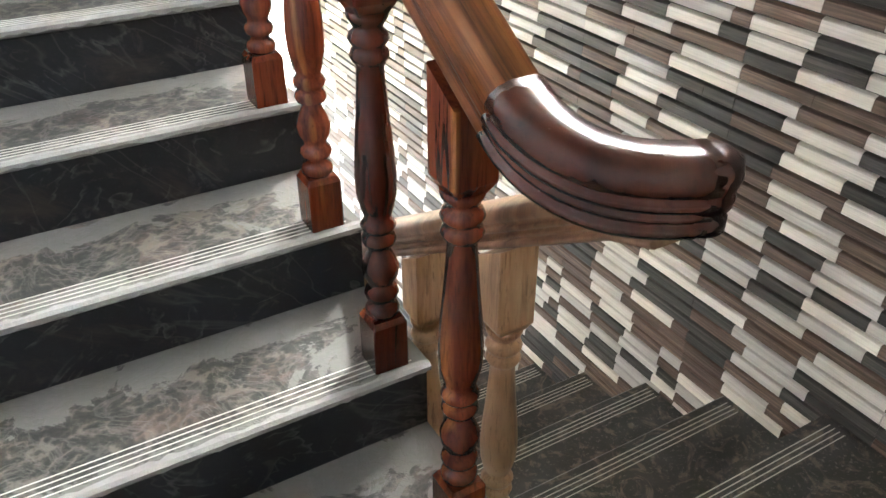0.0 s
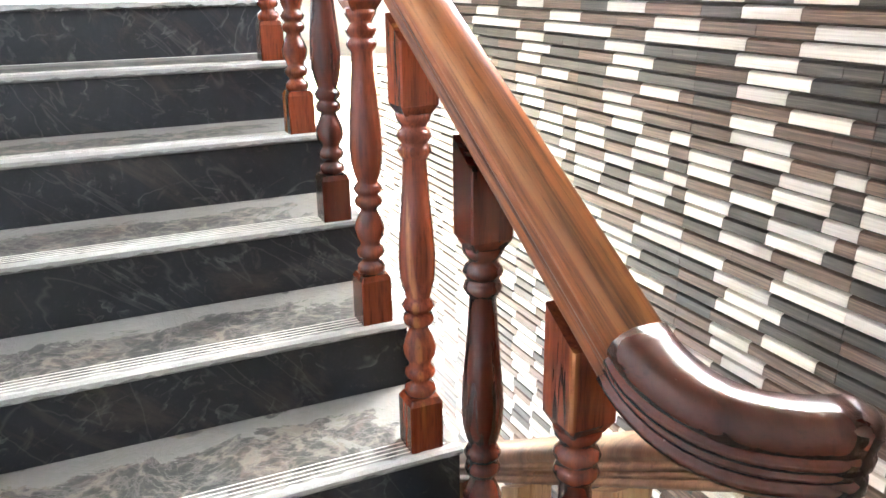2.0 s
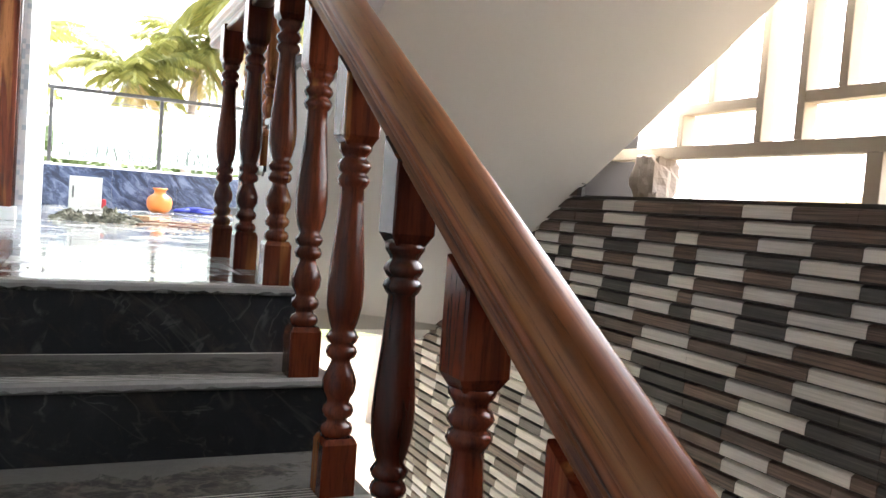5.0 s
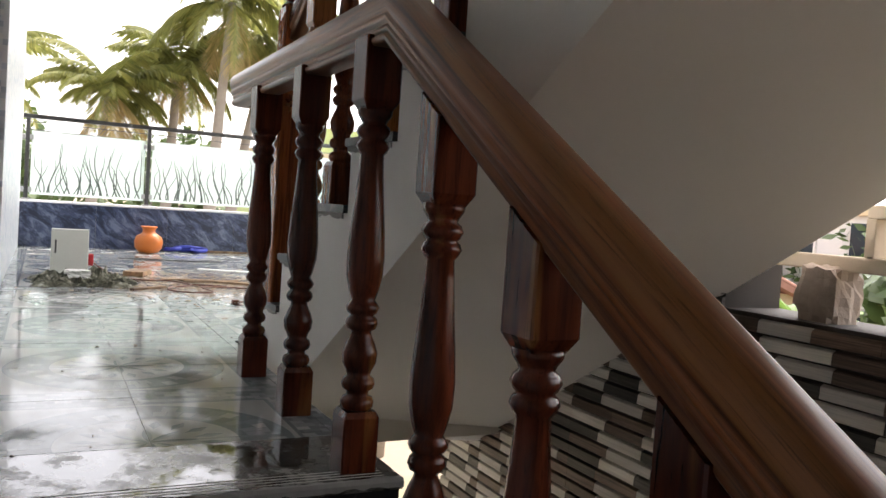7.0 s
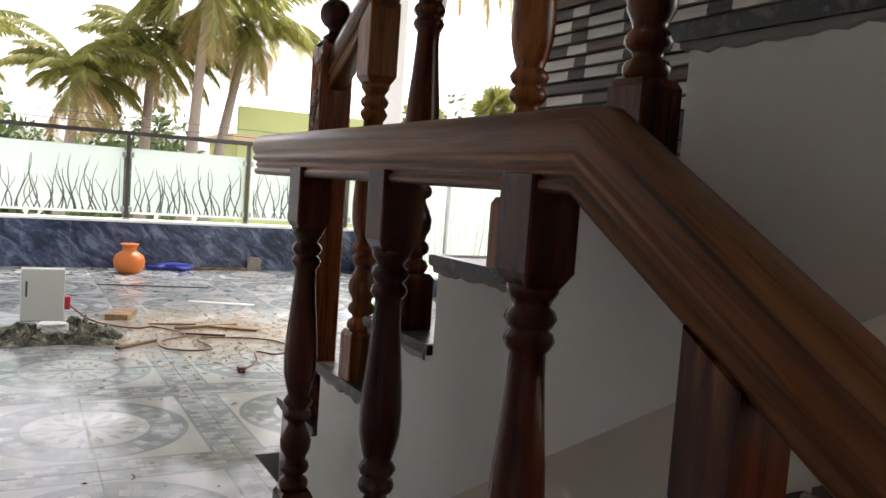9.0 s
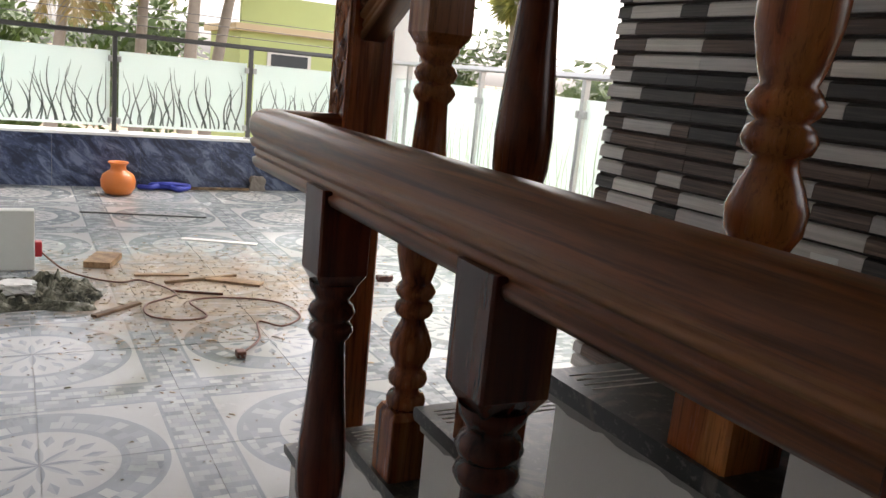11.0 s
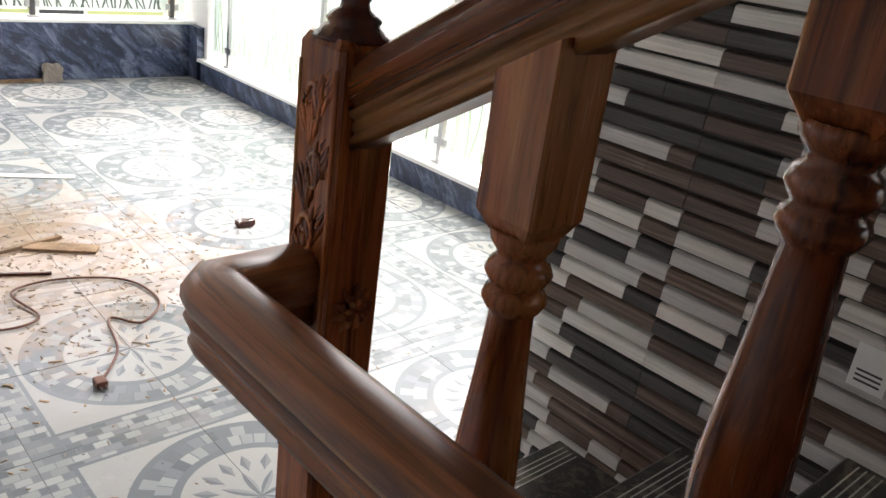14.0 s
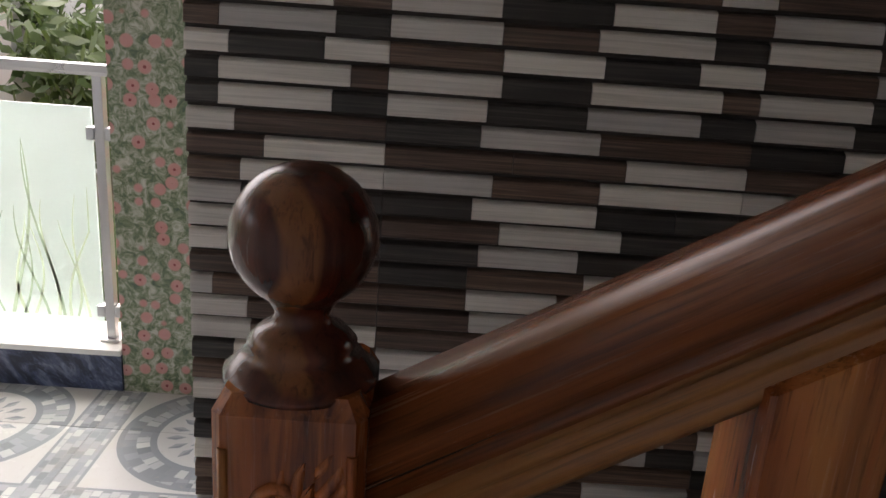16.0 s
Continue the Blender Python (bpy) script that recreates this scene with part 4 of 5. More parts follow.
# ---- loose things on the terrace ----
bm = bmesh.new()
lathe(bm, [(0.0, 0.06), (0.01, 0.085), (0.05, 0.113), (0.1, 0.118), (0.14, 0.105), (0.165, 0.072), (0.175, 0.055), (0.2, 0.05), (0.215, 0.058), (0.225, 0.07), (0.232, 0.066), (0.225, 0.055), (0.2, 0.042), (0.19, 0.03)], 32, 0.25, 5.96, 0.0)
tagged(part("water_pot", bm, clay), "round orange clay water pot by the blue wall", "pot")

bd = thing("control_box", "pale upright board with a red switch and cable", "box")
part("panel", boxed(-0.53, -0.325, 3.86, 3.93, 0.002, 0.275, bevel=0.006), board_white, bd)
part("switch", boxed(-0.324, -0.295, 3.87, 3.915, 0.06, 0.13, bevel=0.006), red_plastic, bd, "red socket")
part("slot", boxed(-0.51, -0.5, 3.8585, 3.8605, 0.13, 0.21), ink, bd)

bm = bmesh.new()
bmesh.ops.create_grid(bm, x_segments=54, y_segments=44, size=1)
for v in bm.verts:
    u, w = v.co.x, v.co.y
    edge = 1 + 0.28 * noise.noise(Vector((u * 1.7, w * 1.7, 4.0)))
    far = max(0.0, 1 - max(abs(u), abs(w)) ** 2)
    fold = abs(noise.noise(Vector((u * 3.2 + w * 1.5, w * 5.0, 1.0)))) + 0.5 * abs(noise.noise(Vector((u * 8, w * 9, 7.0))))
    v.co = Vector((-0.37 + u * 0.25 * edge + 0.02 * noise.noise(Vector((w * 9, u * 3, 2))), 3.42 + w * 0.19 * edge, 0.004 + far ** 0.5 * (0.01 + 0.095 * fold)))
bmesh.ops.solidify(bm, geom=bm.faces[:], thickness=0.003)
tagged(part("sack", bm, sack_cloth), "crumpled dirty green sack with scraps on the floor", "sack")
bm = lumpy(0.12, 0.1, 0.04, 8.0, 6, 0.25)
bmesh.ops.translate(bm, verts=bm.verts, vec=(-0.4, 3.4, 0.055))
tagged(part("rag", bm, paper), "white crumpled rag on the sack", "rag")


def wire(pts, r, mat, name, label):
    pts = [Vector(p) for p in pts]
    out = []
    for i in range(len(pts) - 1):
        p0, p1, p2, p3 = pts[max(i - 1, 0)], pts[i], pts[i + 1], pts[min(i + 2, len(pts) - 1)]
        for k in range(8):
            q = k / 8
            out.append(0.5 * (2 * p1 + (p2 - p0) * q + (2 * p0 - 5 * p1 + 4 * p2 - p3) * q * q + (3 * p1 - p0 - 3 * p2 + p3) * q ** 3))
    out.append(pts[-1])
    return tagged(part(name, tube(bmesh.new(), out, r, 8), mat), label, "cable")


wire([(-0.31, 3.9, 0.09), (-0.22, 3.78, 0.03), (-0.12, 3.7, 0.007), (0.0, 3.6, 0.007), (0.1, 3.62, 0.007), (0.207, 3.393, 0.007), (0.07, 3.25, 0.007), (0.055, 3.1, 0.007), (0.16, 3.02, 0.007), (0.27, 3.06, 0.007), (0.24, 3.25, 0.012), (0.4, 3.3, 0.007), (0.6, 3.2, 0.007), (0.637, 3.0, 0.007), (0.53, 2.88, 0.007), (0.45, 2.95, 0.007), (0.4, 2.75, 0.007), (0.301, 2.609, 0.008)], 0.0042, rubber, "power_cable", "thin brown power cable lying in loops on the tiles")
plug = thing("plug", "small dark plug at the cable's end", "plug", at=(0.29, 2.59, 0))
part("body", boxed(-0.016, 0.016, -0.02, 0.02, 0.001, 0.026, bevel=0.005), rubber, plug)
for s in (-1, 1):
    part("pin", boxed(s * 0.008 - 0.002, s * 0.008 + 0.002, -0.036, -0.0201, 0.011, 0.015), steel, plug)


def plank(name, label, x, y, l, w, h, turn, mat, cat):
    bm = boxed(-l / 2, l / 2, -w / 2, w / 2, 0.001, h, bevel=0.002)
    bmesh.ops.rotate(bm, verts=bm.verts, cent=(0, 0, 0), matrix=Matrix.Rotation(radians(turn), 3, "Z"))
    bmesh.ops.translate(bm, verts=bm.verts, vec=(x, y, 0.0))
    return tagged(part(name, bm, mat), label, cat)


plank("plank", "rough offcut of pale plank on the floor", -0.03, 3.98, 0.22, 0.12, 0.03, 70, scrap_wood, "plank")
plank("strip", "white flat strip lying on the tiles", 0.62, 4.42, 0.42, 0.05, 0.006, -24, paper, "strip")
plank("rod", "thin dark metal rod lying on the tiles", 0.32, 5.18, 0.75, 0.01, 0.01, -12, dark_steel, "rod")
plank("offcut", "thin brown wood offcut on the tiles", 0.36, 3.62, 0.35, 0.02, 0.014, 14, scrap_wood, "offcut")
plank("offcut", "thin brown wood offcut on the tiles", 0.2, 3.72, 0.24, 0.03, 0.008, -8, scrap_wood, "offcut")
plank("offcut", "thin brown wood offcut on the tiles", -0.05, 3.2, 0.24, 0.03, 0.012, 40, scrap_wood, "offcut")
plank("plank", "flat brown offcut of board on the tiles", 0.5, 3.56, 0.26, 0.07, 0.012, -32, scrap_wood, "plank")
plank("stick", "thin dark stick among the wood shavings", 0.3, 3.4, 0.22, 0.012, 0.01, -22, dark_teak, "stick")
plank("batten", "long pale batten along the blue wall", 0.95, 6.24, 0.6, 0.03, 0.02, 2, scrap_wood, "batten")
bm = lumpy(0.075, 0.035, 0.03, 4.0, 4, 0.15)
bmesh.ops.translate(bm, verts=bm.verts, vec=(1.235, 3.5, 0.0145))
tagged(part("wood_scrap", bm, dark_teak), "small block of scrap wood on a floor star", "scrap")
bm = lumpy(0.11, 0.05, 0.12, 6.0, 5, 0.2)
bmesh.ops.translate(bm, verts=bm.verts, vec=(1.32, 6.26, 0.05))
tagged(part("clay_shard", bm, bark), "round brown clay shard against the wall", "shard")
wire([(0.42, 6.2, 0.02), (0.5, 6.12, 0.03), (0.6, 6.22, 0.04), (0.68, 6.1, 0.02), (0.78, 6.2, 0.03), (0.62, 6.16, 0.05), (0.5, 6.2, 0.03), (0.72, 6.14, 0.02)], 0.018, blue_plastic, "blue_hose", "crumpled blue plastic hose by the wall")

# wood shavings and crumbs over the tiles
verts, faces, mats = [], [], []
rg = random.Random(21)
for i in range(1700):
    if i < 1300:
        x, y, s = rg.gauss(0.34, 0.42), rg.gauss(3.4, 0.5), abs(rg.gauss(0.001, 0.0055)) + 0.002
    else:
        x, y, s = rg.uniform(-0.7, 1.5), rg.uniform(0.3, 5.4), abs(rg.gauss(0.001, 0.0024)) + 0.0014
    if y < 0.1 or x < -0.72 or (y < 1.62 and x > 0.02) or x > 2.2:
        continue
    a, w, h = rg.uniform(0, 6.28), s * rg.uniform(0.15, 0.5), rg.uniform(0.0008, 0.0025) + s * 0.12
    ca, sa, b0 = math.cos(a), math.sin(a), len(verts)
    for du, dv, dz in ((-s, -w, 0), (s, -w, 0), (s, w, 0), (-s, w, 0), (-s * 0.6, -w * 0.5, h), (s * 0.7, -w * 0.4, h * 0.6), (s * 0.6, w * 0.5, h), (-s * 0.5, w * 0.6, h * 0.7)):
        verts.append((x + du * ca - dv * sa, y + du * sa + dv * ca, 0.0006 + dz))
    faces += [tuple(b0 + k for k in f) for f in ((4, 5, 6, 7), (0, 1, 5, 4), (1, 2, 6, 5), (2, 3, 7, 6), (3, 0, 4, 7))]
    mats += [0 if rg.random() < (0.75 if i < 1300 else 0.4) else 1] * 5
me = bpy.data.meshes.new("wood_shavings")
me.from_pydata(verts, [], faces)
me.materials.append(sawdust), me.materials.append(bark)
me.polygons.foreach_set("material_index", mats)
tagged(new("wood_shavings", me), "pale wood shavings and crumbs scattered over the tiles", "shavings", kind="stuff")

# sticker on the tiled wall
stick = thing("sticker", "white paper label with unreadable print on the tiles", "label")
part("paper", boxed(WALL_X - 0.0205, WALL_X - 0.0195, 0.925, 0.99, 0.665, 0.75), paper, stick)
for k in range(3):
    part("print", boxed(WALL_X - 0.0212, WALL_X - 0.0206, 0.935, 0.98, 0.678 + 0.01 * k, 0.682 + 0.01 * k), ink, stick)

# ---- outside: palms, banana plants, houses, trees ----
def palm(name, label, x, y, top, lean, seed, fronds=26, size=2.0):
    t = thing(name, label, "tree", at=(x, y, GROUND_Z))
    rg = random.Random(seed)
    H = top - GROUND_Z
    pts = [(lean[0] * (k / 10) ** 1.6, lean[1] * (k / 10) ** 1.6, H * k / 10) for k in range(11)]
    part("trunk", tube(bmesh.new(), pts, [0.17 - 0.009 * k for k in range(11)], 12), bark, t)
    cx, cy = lean
    for dry, cnt, matl in ((False, fronds, palm_green), (True, 4, palm_dry)):
        bm = bmesh.new()
        for i in range(cnt):
            a = i * 2.399 + rg.uniform(-0.2, 0.2)
            rise = rg.uniform(-0.35, 1.15) if not dry else rg.uniform(-1.2, -0.6)
            L = size * rg.uniform(0.8, 1.15) * (0.75 if dry else 1)
            prev, p, d = None, Vector((cx, cy, H)), rise
            for k in range(17):
                q = k / 16
                ang = d - (1.35 if not dry else 0.5) * q ** 1.3
                step = Vector((math.cos(a) * math.cos(ang), math.sin(a) * math.cos(ang), math.sin(ang))) * (L / 16)
                nxt = p + step
                side = Vector((-math.sin(a), math.cos(a), 0))
                w = 0.016 * (1 - q) + 0.004
                vs = [bm.verts.new(p - side * w), bm.verts.new(p + side * w), bm.verts.new(nxt + side * w), bm.verts.new(nxt - side * w)]
                bm.faces.new(vs)
                if k > 1:
                    ll = size * 0.3 * math.sin(math.pi * (0.12 + 0.85 * q)) * rg.uniform(0.75, 1.1)
                    for s in (-1, 1):
                        for half_step in (0.0, 0.25, 0.5, 0.75):
                            o2 = p + step * half_step
                            tip = o2 + side * s * ll * 0.72 + step.normalized() * ll * 0.5 + Vector((0, 0, -ll * rg.uniform(0.35, 0.8)))
                            e = step.normalized() * 0.0085 * size
                            bm.faces.new((bm.verts.new(o2 - e), bm.verts.new(o2 + e), bm.verts.new((o2 + tip) / 2 + e + Vector((0, 0, 0.03))), bm.verts.new(tip)))
                p = nxt
        part("dry_fronds" if dry else "crown", bm, matl, t)
    return t


palm("coconut_palm", "coconut palm with drooping green fronds beyond the terrace", 0.1, 17.0, 2.6, (0.5, 0.2), 1, 26, 1.7)
palm("coconut_palm", "coconut palm with dry hanging fronds beyond the terrace", 2.55, 16.5, 4.7, (0.35, 0.0), 2, 28, 2.1)
palm("coconut_palm", "leaning coconut palm beyond the terrace", 3.0, 17.5, 4.2, (1.1, 0.3), 3, 26, 1.95)
palm("coconut_palm", "short coconut palm beyond the terrace", 1.8, 17.5, 3.4, (0.25, 0.4), 4, 28, 1.9)
palm("coconut_palm", "coconut palm far beyond the terrace", -2.3, 18.5, 3.0, (0.2, 0.1), 5, 24, 1.9)
palm("coconut_palm", "coconut palm with a bare pale trunk beside the house", 4.15, 10.0, 5.2, (1.1, 0.1), 6, 26, 2.2)


def fan_palm(x, y, top, size, seed):
    """A bare trunk under a round head of stiff fan leaves."""
    t = thing("fan_palm", "toddy palm with a round head of stiff fan leaves", "tree", at=(x, y, GROUND_Z))
    rg = random.Random(seed)
    H = top - GROUND_Z
    part("trunk", tube(bmesh.new(), [(0, 0, H * k / 6) for k in range(7)], [0.16 - 0.01 * k for k in range(7)], 10), bark, t)
    bm = bmesh.new()
    for i in range(44):
        a, e = i * 2.399, rg.uniform(-0.9, 1.45)
        d = Vector((math.cos(a) * math.cos(e), math.sin(a) * math.cos(e), math.sin(e)))
        s1 = d.cross(Vector((rg.gauss(0, 1), rg.gauss(0, 1), rg.gauss(0, 1)))).normalized()
        base, hub = Vector((0, 0, H)), Vector((0, 0, H)) + d * size * rg.uniform(0.04, 0.4)
        bm.faces.new([bm.verts.new(base - s1 * 0.012), bm.verts.new(base + s1 * 0.012), bm.verts.new(hub)])
        for k in range(13):
            th = (k - 6) * 0.21
            way = d * math.cos(th) + s1 * math.sin(th)
            side = (s1 * math.cos(th) - d * math.sin(th)) * size * 0.04
            mid = hub + way * size * 0.28
            bm.faces.new([bm.verts.new(hub), bm.verts.new(mid + side), bm.verts.new(hub + way * size * rg.uniform(0.4, 0.66) - Vector((0, 0, size * 0.05))), bm.verts.new(mid - side)])
    part("crown", bm, palm_green, t)


fan_palm(10.3, 17.0, 2.95, 0.95, 9)
fan_palm(8.9, 18.5, 2.6, 0.85, 10)


def banana(x, y, h, seed):
    t = thing("banana_plant", "banana plant with broad torn green leaves", "plant", "banana plants by the house", at=(x, y, GROUND_Z))
    rg = random.Random(seed)
    part("stem", tube(bmesh.new(), [(0, 0, 0), (0.03, 0.02, h * 0.5), (0.05, 0, h)], [0.12, 0.1, 0.06], 10), banana_green, t)
    for i in range(9):
        bm = bmesh.new()
        a, rise, L = i * 2.4 + rg.uniform(-0.3, 0.3), rg.uniform(0.4, 1.3), rg.uniform(1.1, 1.7)
        p, prev = Vector((0.05, 0, h - 0.05)), None
        side = Vector((-math.sin(a), math.cos(a), 0))
        for k in range(15):
            q = k / 14
            ang = rise - 1.9 * q * q
            step = Vector((math.cos(a) * math.cos(ang), math.sin(a) * math.cos(ang), math.sin(ang))) * L / 14
            w = 0.24 * math.sin(math.pi * min(1, 0.06 + 0.9 * max(0, q - 0.12) / 0.88)) ** 0.6 if q > 0.12 else 0.02
            up = side.cross(step).normalized() * -1
            wl_, wr_ = w * rg.uniform(0.8, 1.1), w * rg.uniform(0.8, 1.1)
            row = [bm.verts.new(p + side * wl_ - Vector((0, 0, wl_ * 0.35))), bm.verts.new(p), bm.verts.new(p - side * wr_ - Vector((0, 0, wr_ * 0.35)))]
            if prev:
                for s in (0, 1):
                    if rg.random() > 0.06:
                        bm.faces.new((prev[s], prev[s + 1], row[s + 1], row[s]))
            prev, p = row, p + step
        part("leaf", bm, banana_green, t)


for i, (x, y, h) in enumerate(((9.2, 8.2, 2.5), (10.2, 7.4, 2.2), (8.6, 9.6, 2.0), (6.2, 2.0, 2.9), (7.2, 0.6, 2.6), (6.6, 0.2, 3.0))):
    banana(x, y, h, 40 + i)


def tree(x, y, r, h, seed, mat=None):
    t = thing("broadleaf_tree", "leafy green tree behind the houses", "tree", at=(x, y, GROUND_Z))
    rg = random.Random(seed)
    bm = bmesh.new()
    tube(bm, [(0, 0, 0), (0.1, 0.05, h * 0.35), (0.05, 0.1, h * 0.7)], [0.22, 0.16, 0.08], 10)
    for k in range(6):
        a = k * 1.1
        tube(bm, [(0.08, 0.06, h * (0.3 + 0.05 * k)), (0.5 * r * math.cos(a), 0.5 * r * math.sin(a), h * (0.5 + 0.05 * k))], [0.09, 0.03], 8)
    part("trunk", bm, bark, t)
    verts, faces = [], []
    clumps = [(rg.gauss(0, r * 0.42), rg.gauss(0, r * 0.42), h * 0.68 + rg.gauss(0, r * 0.35), rg.uniform(0.25, 0.5) * r) for _ in range(34)]
    for cx, cy, cz, cr in clumps:
        for _ in range(75):
            d = Vector((rg.gauss(0, 1), rg.gauss(0, 1), rg.gauss(0, 0.8)))
            p = Vector((cx, cy, cz)) + d.normalized() * cr * rg.uniform(0.5, 1.0)
            s, n1 = rg.uniform(0.12, 0.26), Vector((rg.gauss(0, 1), rg.gauss(0, 1), rg.gauss(0, 1))).normalized()
            n2 = n1.orthogonal().normalized()
            b0 = len(verts)
            verts += [p - n1 * s, p + n2 * s * 0.45, p + n1 * s, p - n2 * s * 0.45]
            faces.append((b0, b0 + 1, b0 + 2, b0 + 3))
    me = bpy.data.meshes.new("crown")
    me.from_pydata(verts, [], faces)
    me.materials.append(mat or leaf_green)
    cr = new("crown", me)
    cr.parent = t


for i, (x, y, r, h) in enumerate(((-5, 26, 2.6, 5.2), (-1, 27, 2.4, 4.8), (3, 28, 2.6, 5.0), (7.5, 27, 2.2, 4.6), (11.5, 24, 2.0, 6.4), (16, 20, 2.4, 4.6), (19, 13, 2.6, 4.4), (17, 8.5, 2.2, 4.2), (14, 6.0, 1.8, 3.4), (14.5, 3.0, 2.2, 3.8), (7, 2.5, 1.6, 2.8))):
    tree(x, y, r, h, 70 + i)


def house(x, y, w, d, h, wallm, label, turn=0, pitched=True, storeys=1):
    t = thing("house", label, "house", at=(x, y, GROUND_Z))
    t.rotation_euler = (0, 0, radians(turn))
    wall = part("wall", boxed(-w / 2, w / 2, -d / 2, d / 2, 0, h), wallm, t)
    if pitched:
        bm = prism(bmesh.new(), [(-d / 2 - 0.4, h - 0.1), (0, h + d * 0.26), (d / 2 + 0.4, h - 0.1), (d / 2 + 0.4, h - 0.22), (0, h + d * 0.26 - 0.14), (-d / 2 - 0.4, h - 0.22)], "x", -w / 2 - 0.3, w / 2 + 0.3)
        roof = part("roof", bm, roof_tile, t, "red clay tile roof")
        rows = {s: mesh_from("roof_tile", tube(bmesh.new(), [(0, s * 0.03, h + d * 0.26 + 0.02), (0, s * (d / 2 + 0.4), h - 0.08)], 0.06, 6), roof_tile) for s in (-1, 1)}
        for s in (-1, 1):
            for k in range(int(w / 0.3) + 2):
                row = new("roof_tile", rows[s])
                row.parent, row.location = roof, (-w / 2 - 0.25 + 0.3 * k, 0, 0)
    else:
        part("roof", boxed(-w / 2 - 0.15, w / 2 + 0.15, -d / 2 - 0.15, d / 2 + 0.15, h, h + 0.16, bevel=0.01), house_cream, t)
        part("parapet", boxed(-w / 2, w / 2, -d / 2, -d / 2 + 0.15, h + 0.16, h + 0.8), wallm, t)
    for s in range(storeys):
        for k in range(max(1, int(w / 2.2))):
            xx, zz = -w / 2 + 1.1 + 2.2 * k, h / storeys * s + 1.0
            for face in (-1, 1):
                yy = face * d / 2
                wi = part("window", boxed(xx - 0.5, xx + 0.5, min(yy, yy + face * 0.05), max(yy, yy + face * 0.05), zz, zz + 1.1), house_white, t)
                part("pane", boxed(xx - 0.42, xx + 0.42, min(yy + face * 0.051, yy + face * 0.06), max(yy + face * 0.051, yy + face * 0.06), zz + 0.08, zz + 1.02), pane_dark, wi)
    return t


house(5.6, 19.5, 3.2, 3, 4.9, house_lime, "lime green flat-roofed house beyond the palms", 0, False, 2)
house(13.5, 15.5, 6, 4, 2.4, house_white, "white house with a red clay tile roof", 62)
house(19.0, 12.0, 5, 4, 4.4, house_white, "two-storey white flat-roofed house among trees", 75, False, 2)
house(16.5, 18.0, 5, 4, 3.0, house_cream, "cream house with a red clay tile roof", 70)
house(13.0, 11.3, 1.6, 1.4, 2.6, house_cream, "small cream outhouse with a tiled roof", 80)

# overhead wires beyond the terrace
for k in range(3):
    wire([(-12, 12.5 + 0.3 * k, 1.55 + 0.14 * k), (-3, 12.5 + 0.3 * k, 1.38 + 0.14 * k), (8, 12.5 + 0.3 * k, 1.3 + 0.14 * k), (20, 12.5, 1.4 + 0.14 * k)], 0.006, dark_steel, "overhead_wire", "thin dark overhead wire beyond the terrace")

# ---- pieces: wall strips, granite slabs, floor tiles ----
COURSE = 0.0412
PROFILE = [(-0.003, 0.0014), (-0.0165, 0.0012), (-0.018, 0.0024), (-0.0155, 0.029), (-0.0125, 0.032), (-0.004, 0.0355), (-0.003, 0.036)]


def strip(y0, y1, z):
    n_p = len(PROFILE)
    vs = [(WALL_X + px, yy, z + pz) for yy in (y0, y1) for px, pz in PROFILE]
    fs = [(i, i + 1, n_p + i + 1, n_p + i) for i in range(n_p - 1)] + [tuple(range(n_p))[::-1], tuple(range(n_p, 2 * n_p))]
    return vs, fs


STRIPS = {"white": tile_white, "brown": tile_brown, "dark": tile_dark}
rest = {k: ([], []) for k in STRIPS}
rg = random.Random(11)
z = GROUND_Z + 0.2
PANEL = 0.6
SEAMS = [1.388 - PANEL * k for k in range(9)]


def panel_course(k):
    """One course of the panel: strips of three colours that make up its length."""
    rc = random.Random(k * 13 + 5)
    out, left, kind = [], PANEL, rc.choice(("white", "brown", "dark"))
    while left > 0.001:
        ln = rc.uniform(0.155, 0.215) if kind == "white" else rc.uniform(0.13, 0.23)
        ln = left if left - ln < 0.06 else ln
        out.append((kind, ln))
        left -= ln
        kind = "white" if kind != "white" and rc.random() < 0.8 else rc.choice(("brown", "dark"))
    return out


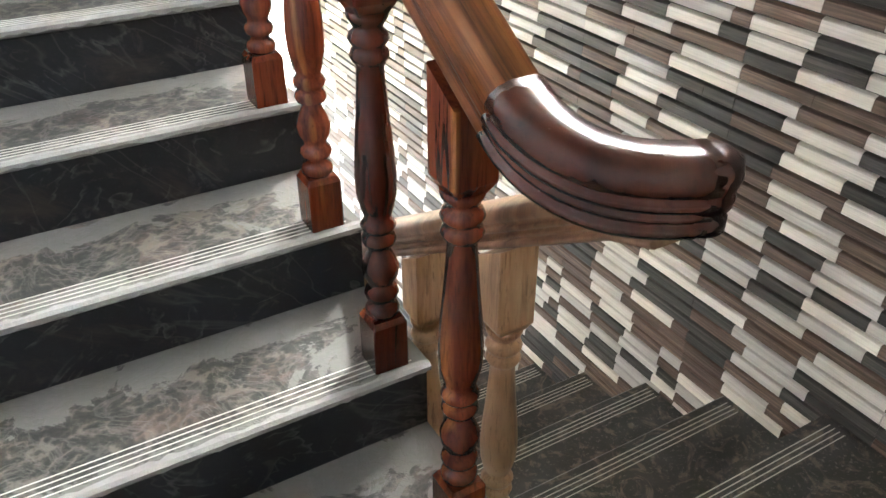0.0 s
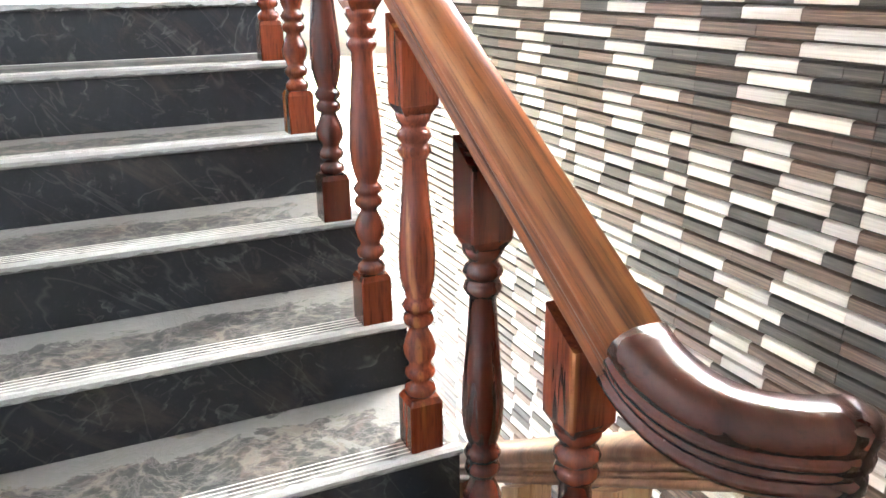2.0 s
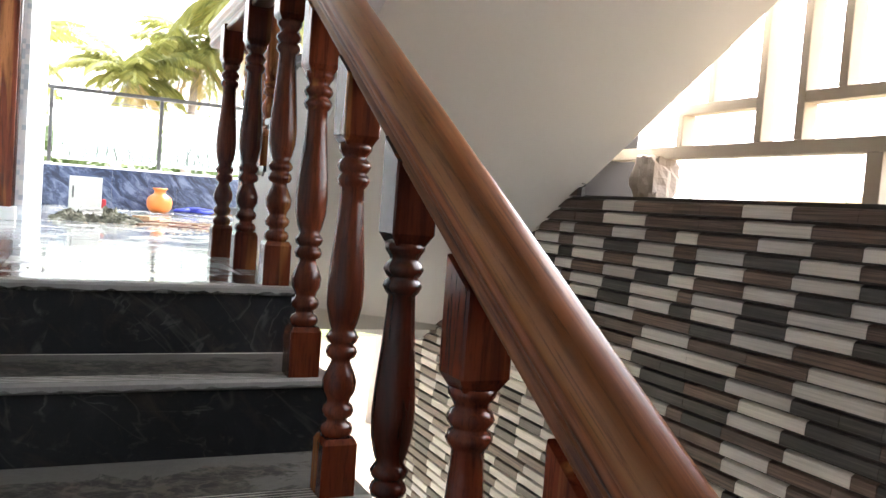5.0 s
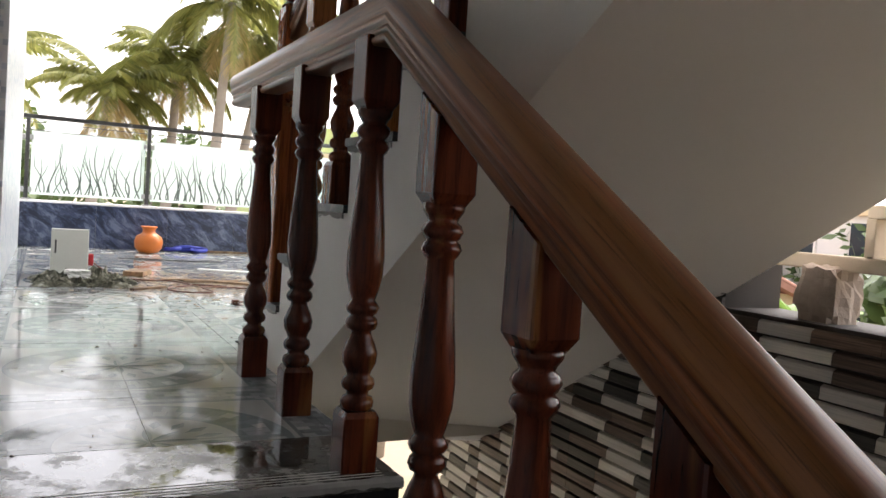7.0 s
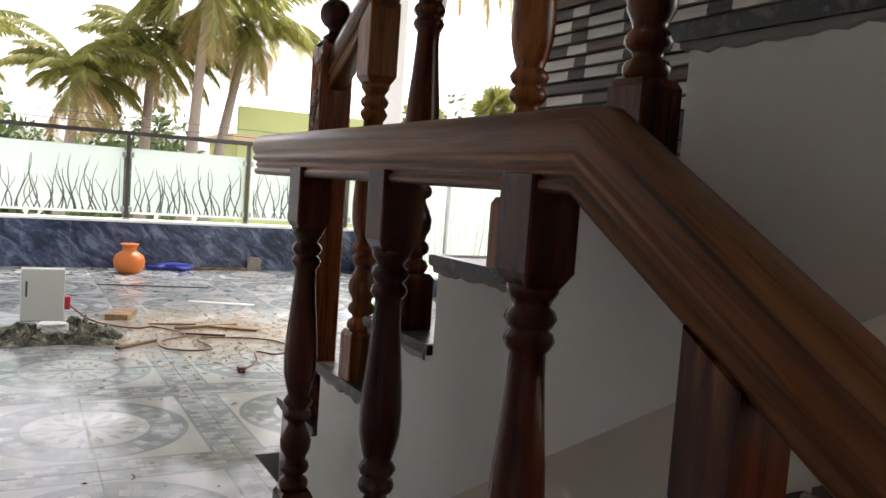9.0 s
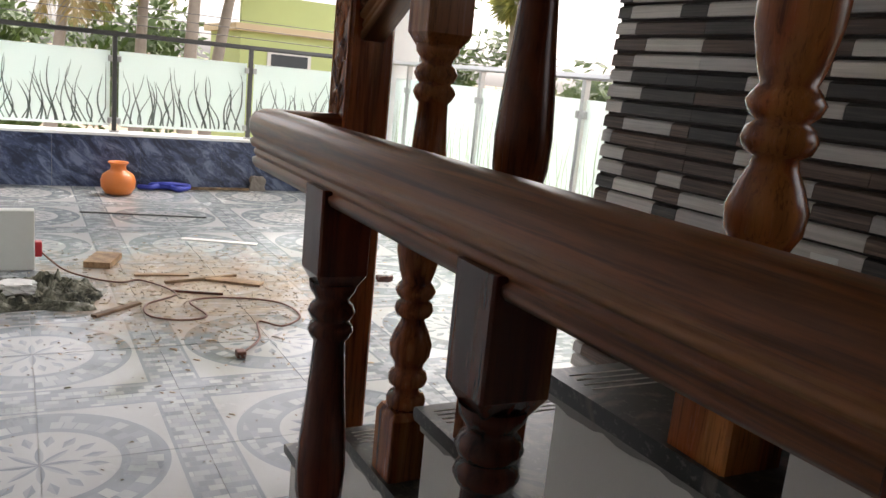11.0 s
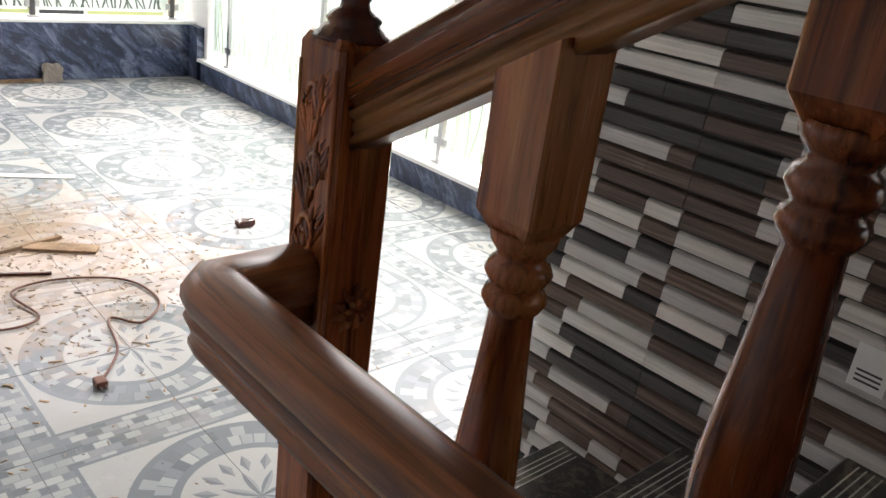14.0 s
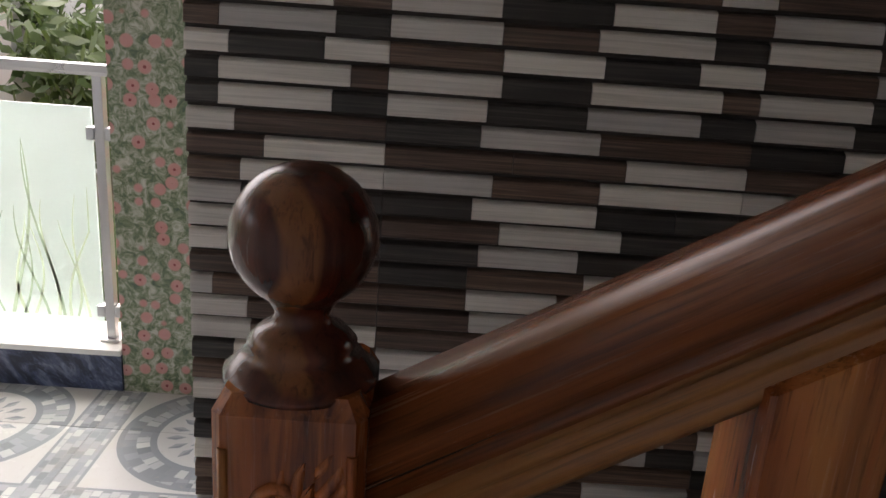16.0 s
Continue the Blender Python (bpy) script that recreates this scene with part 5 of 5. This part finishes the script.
COURSES = [panel_course(k) for k in range(15)]
near_count, row_no = 0, 0
while z + COURSE < CEILING_Z:
    y, queue = SEAMS[0] + PANEL, []
    row_no += 1
    while y > -3.58:
        if not queue:
            queue = list(COURSES[row_no % 15])
        kind, ln = queue.pop(0)
        y1 = max(y - ln, -3.6)
        if y1 > WALL_END - 0.004:
            y = y1
            continue
        inside = y1 < OPEN_Y1 and y > OPEN_Y0 and SILL_Z - 0.02 < z + COURSE / 2 < HEAD_Z
        if inside and y > OPEN_Y1 + 0.01:
            y1, inside = OPEN_Y1, False
        if not inside:
            top = min(y, WALL_END)
            cut = [q for q in SEAMS if y1 + 0.01 < q < top - 0.01]
            ends = [top, *cut, y1]
        else:
            ends = []
        for hi_y, lo_y in zip(ends, ends[1:]):
            if hi_y - lo_y < 0.003:
                continue
            vs, fs = strip(lo_y + (0.0016 if lo_y in SEAMS else 0.0005), hi_y - 0.0005, z)
            near = (0.5 < y < 1.72 and 0.6 < z < 1.7 or -1.7 < y < -0.7 and -0.75 < z < 0.1) and near_count < 300
            if near:
                near_count += 1
                me = bpy.data.meshes.new("strip")
                me.from_pydata(vs, [], fs)
                me.materials.append(STRIPS[kind])
                ob = new("strip", me)
                ob.parent = wall_right
            else:
                V, Fc = rest[kind]
                b0 = len(V)
                V += vs
                Fc += [tuple(b0 + k for k in f) for f in fs]
        y = y1
    z += COURSE
for kind, (V, Fc) in rest.items():
    me = bpy.data.meshes.new("strips")
    me.from_pydata(V, [], Fc)
    me.materials.append(STRIPS[kind])
    ob = tagged(new("strips", me), kind + " wood-look ceramic strips", kind="stuff")
    ob.parent = wall_right

# blue granite slabs on the parapets
x = -0.76
while x < 2.28:
    x1 = min(x + 0.6, 2.29)
    ob = part("granite_slab", boxed(x + 0.001, x1 - 0.001, 6.292, 6.31, -0.012, 0.3755), m_blue, bpy.data.objects["parapet_far"])
    x = x1
y = 2.36
while y < 6.1:
    y1 = min(y + 0.75, 6.158)
    part("granite_slab", boxed(2.294, 2.31, y + 0.001, y1 - 0.001, -0.012, 0.136), m_blue, bpy.data.objects["parapet_right"])
    y = y1

# floor tiles, a quarter round on each
TILE = {}
def tile_ob(x0, x1, y0, y1):
    key = (round(x1 - x0, 3), round(y1 - y0, 3))
    if key not in TILE:
        bm = boxed(-key[0] / 2 + 0.0008, key[0] / 2 - 0.0008, -key[1] / 2 + 0.0008, key[1] / 2 - 0.0008, -0.012, 0.0)
        TILE[key] = mesh_from("floor_tile", bm, mosaic)
    ob = new("floor_tile", TILE[key])
    ob.parent, ob.location = floor, ((x0 + x1) / 2, (y0 + y1) / 2, rng.uniform(-0.0003, 0.0003))
for i in range(-5, 8):
    for j in range(-6, 13):
        x0, y0 = 0.44 + 0.4 * i - 0.0, 1.953 + 0.4 * j
        x1, y1 = x0 + 0.4, y0 + 0.4
        x0, x1 = max(x0, STAIR_X), min(x1, 2.293)
        y0, y1 = max(y0, 0.3185), min(y1, 6.291)
        if x1 - x0 < 0.02 or y1 - y0 < 0.02:
            continue
        if y0 < 1.56 and x1 > 0.074:
            if y1 > 1.58:
                if x0 < 0.07:
                    tile_ob(x0, 0.074, y0, 1.57)
                tile_ob(x0, x1, 1.57, y1)
                continue
            if x0 > 0.07:
                continue
            x1 = 0.074
        tile_ob(x0, x1, y0, y1)
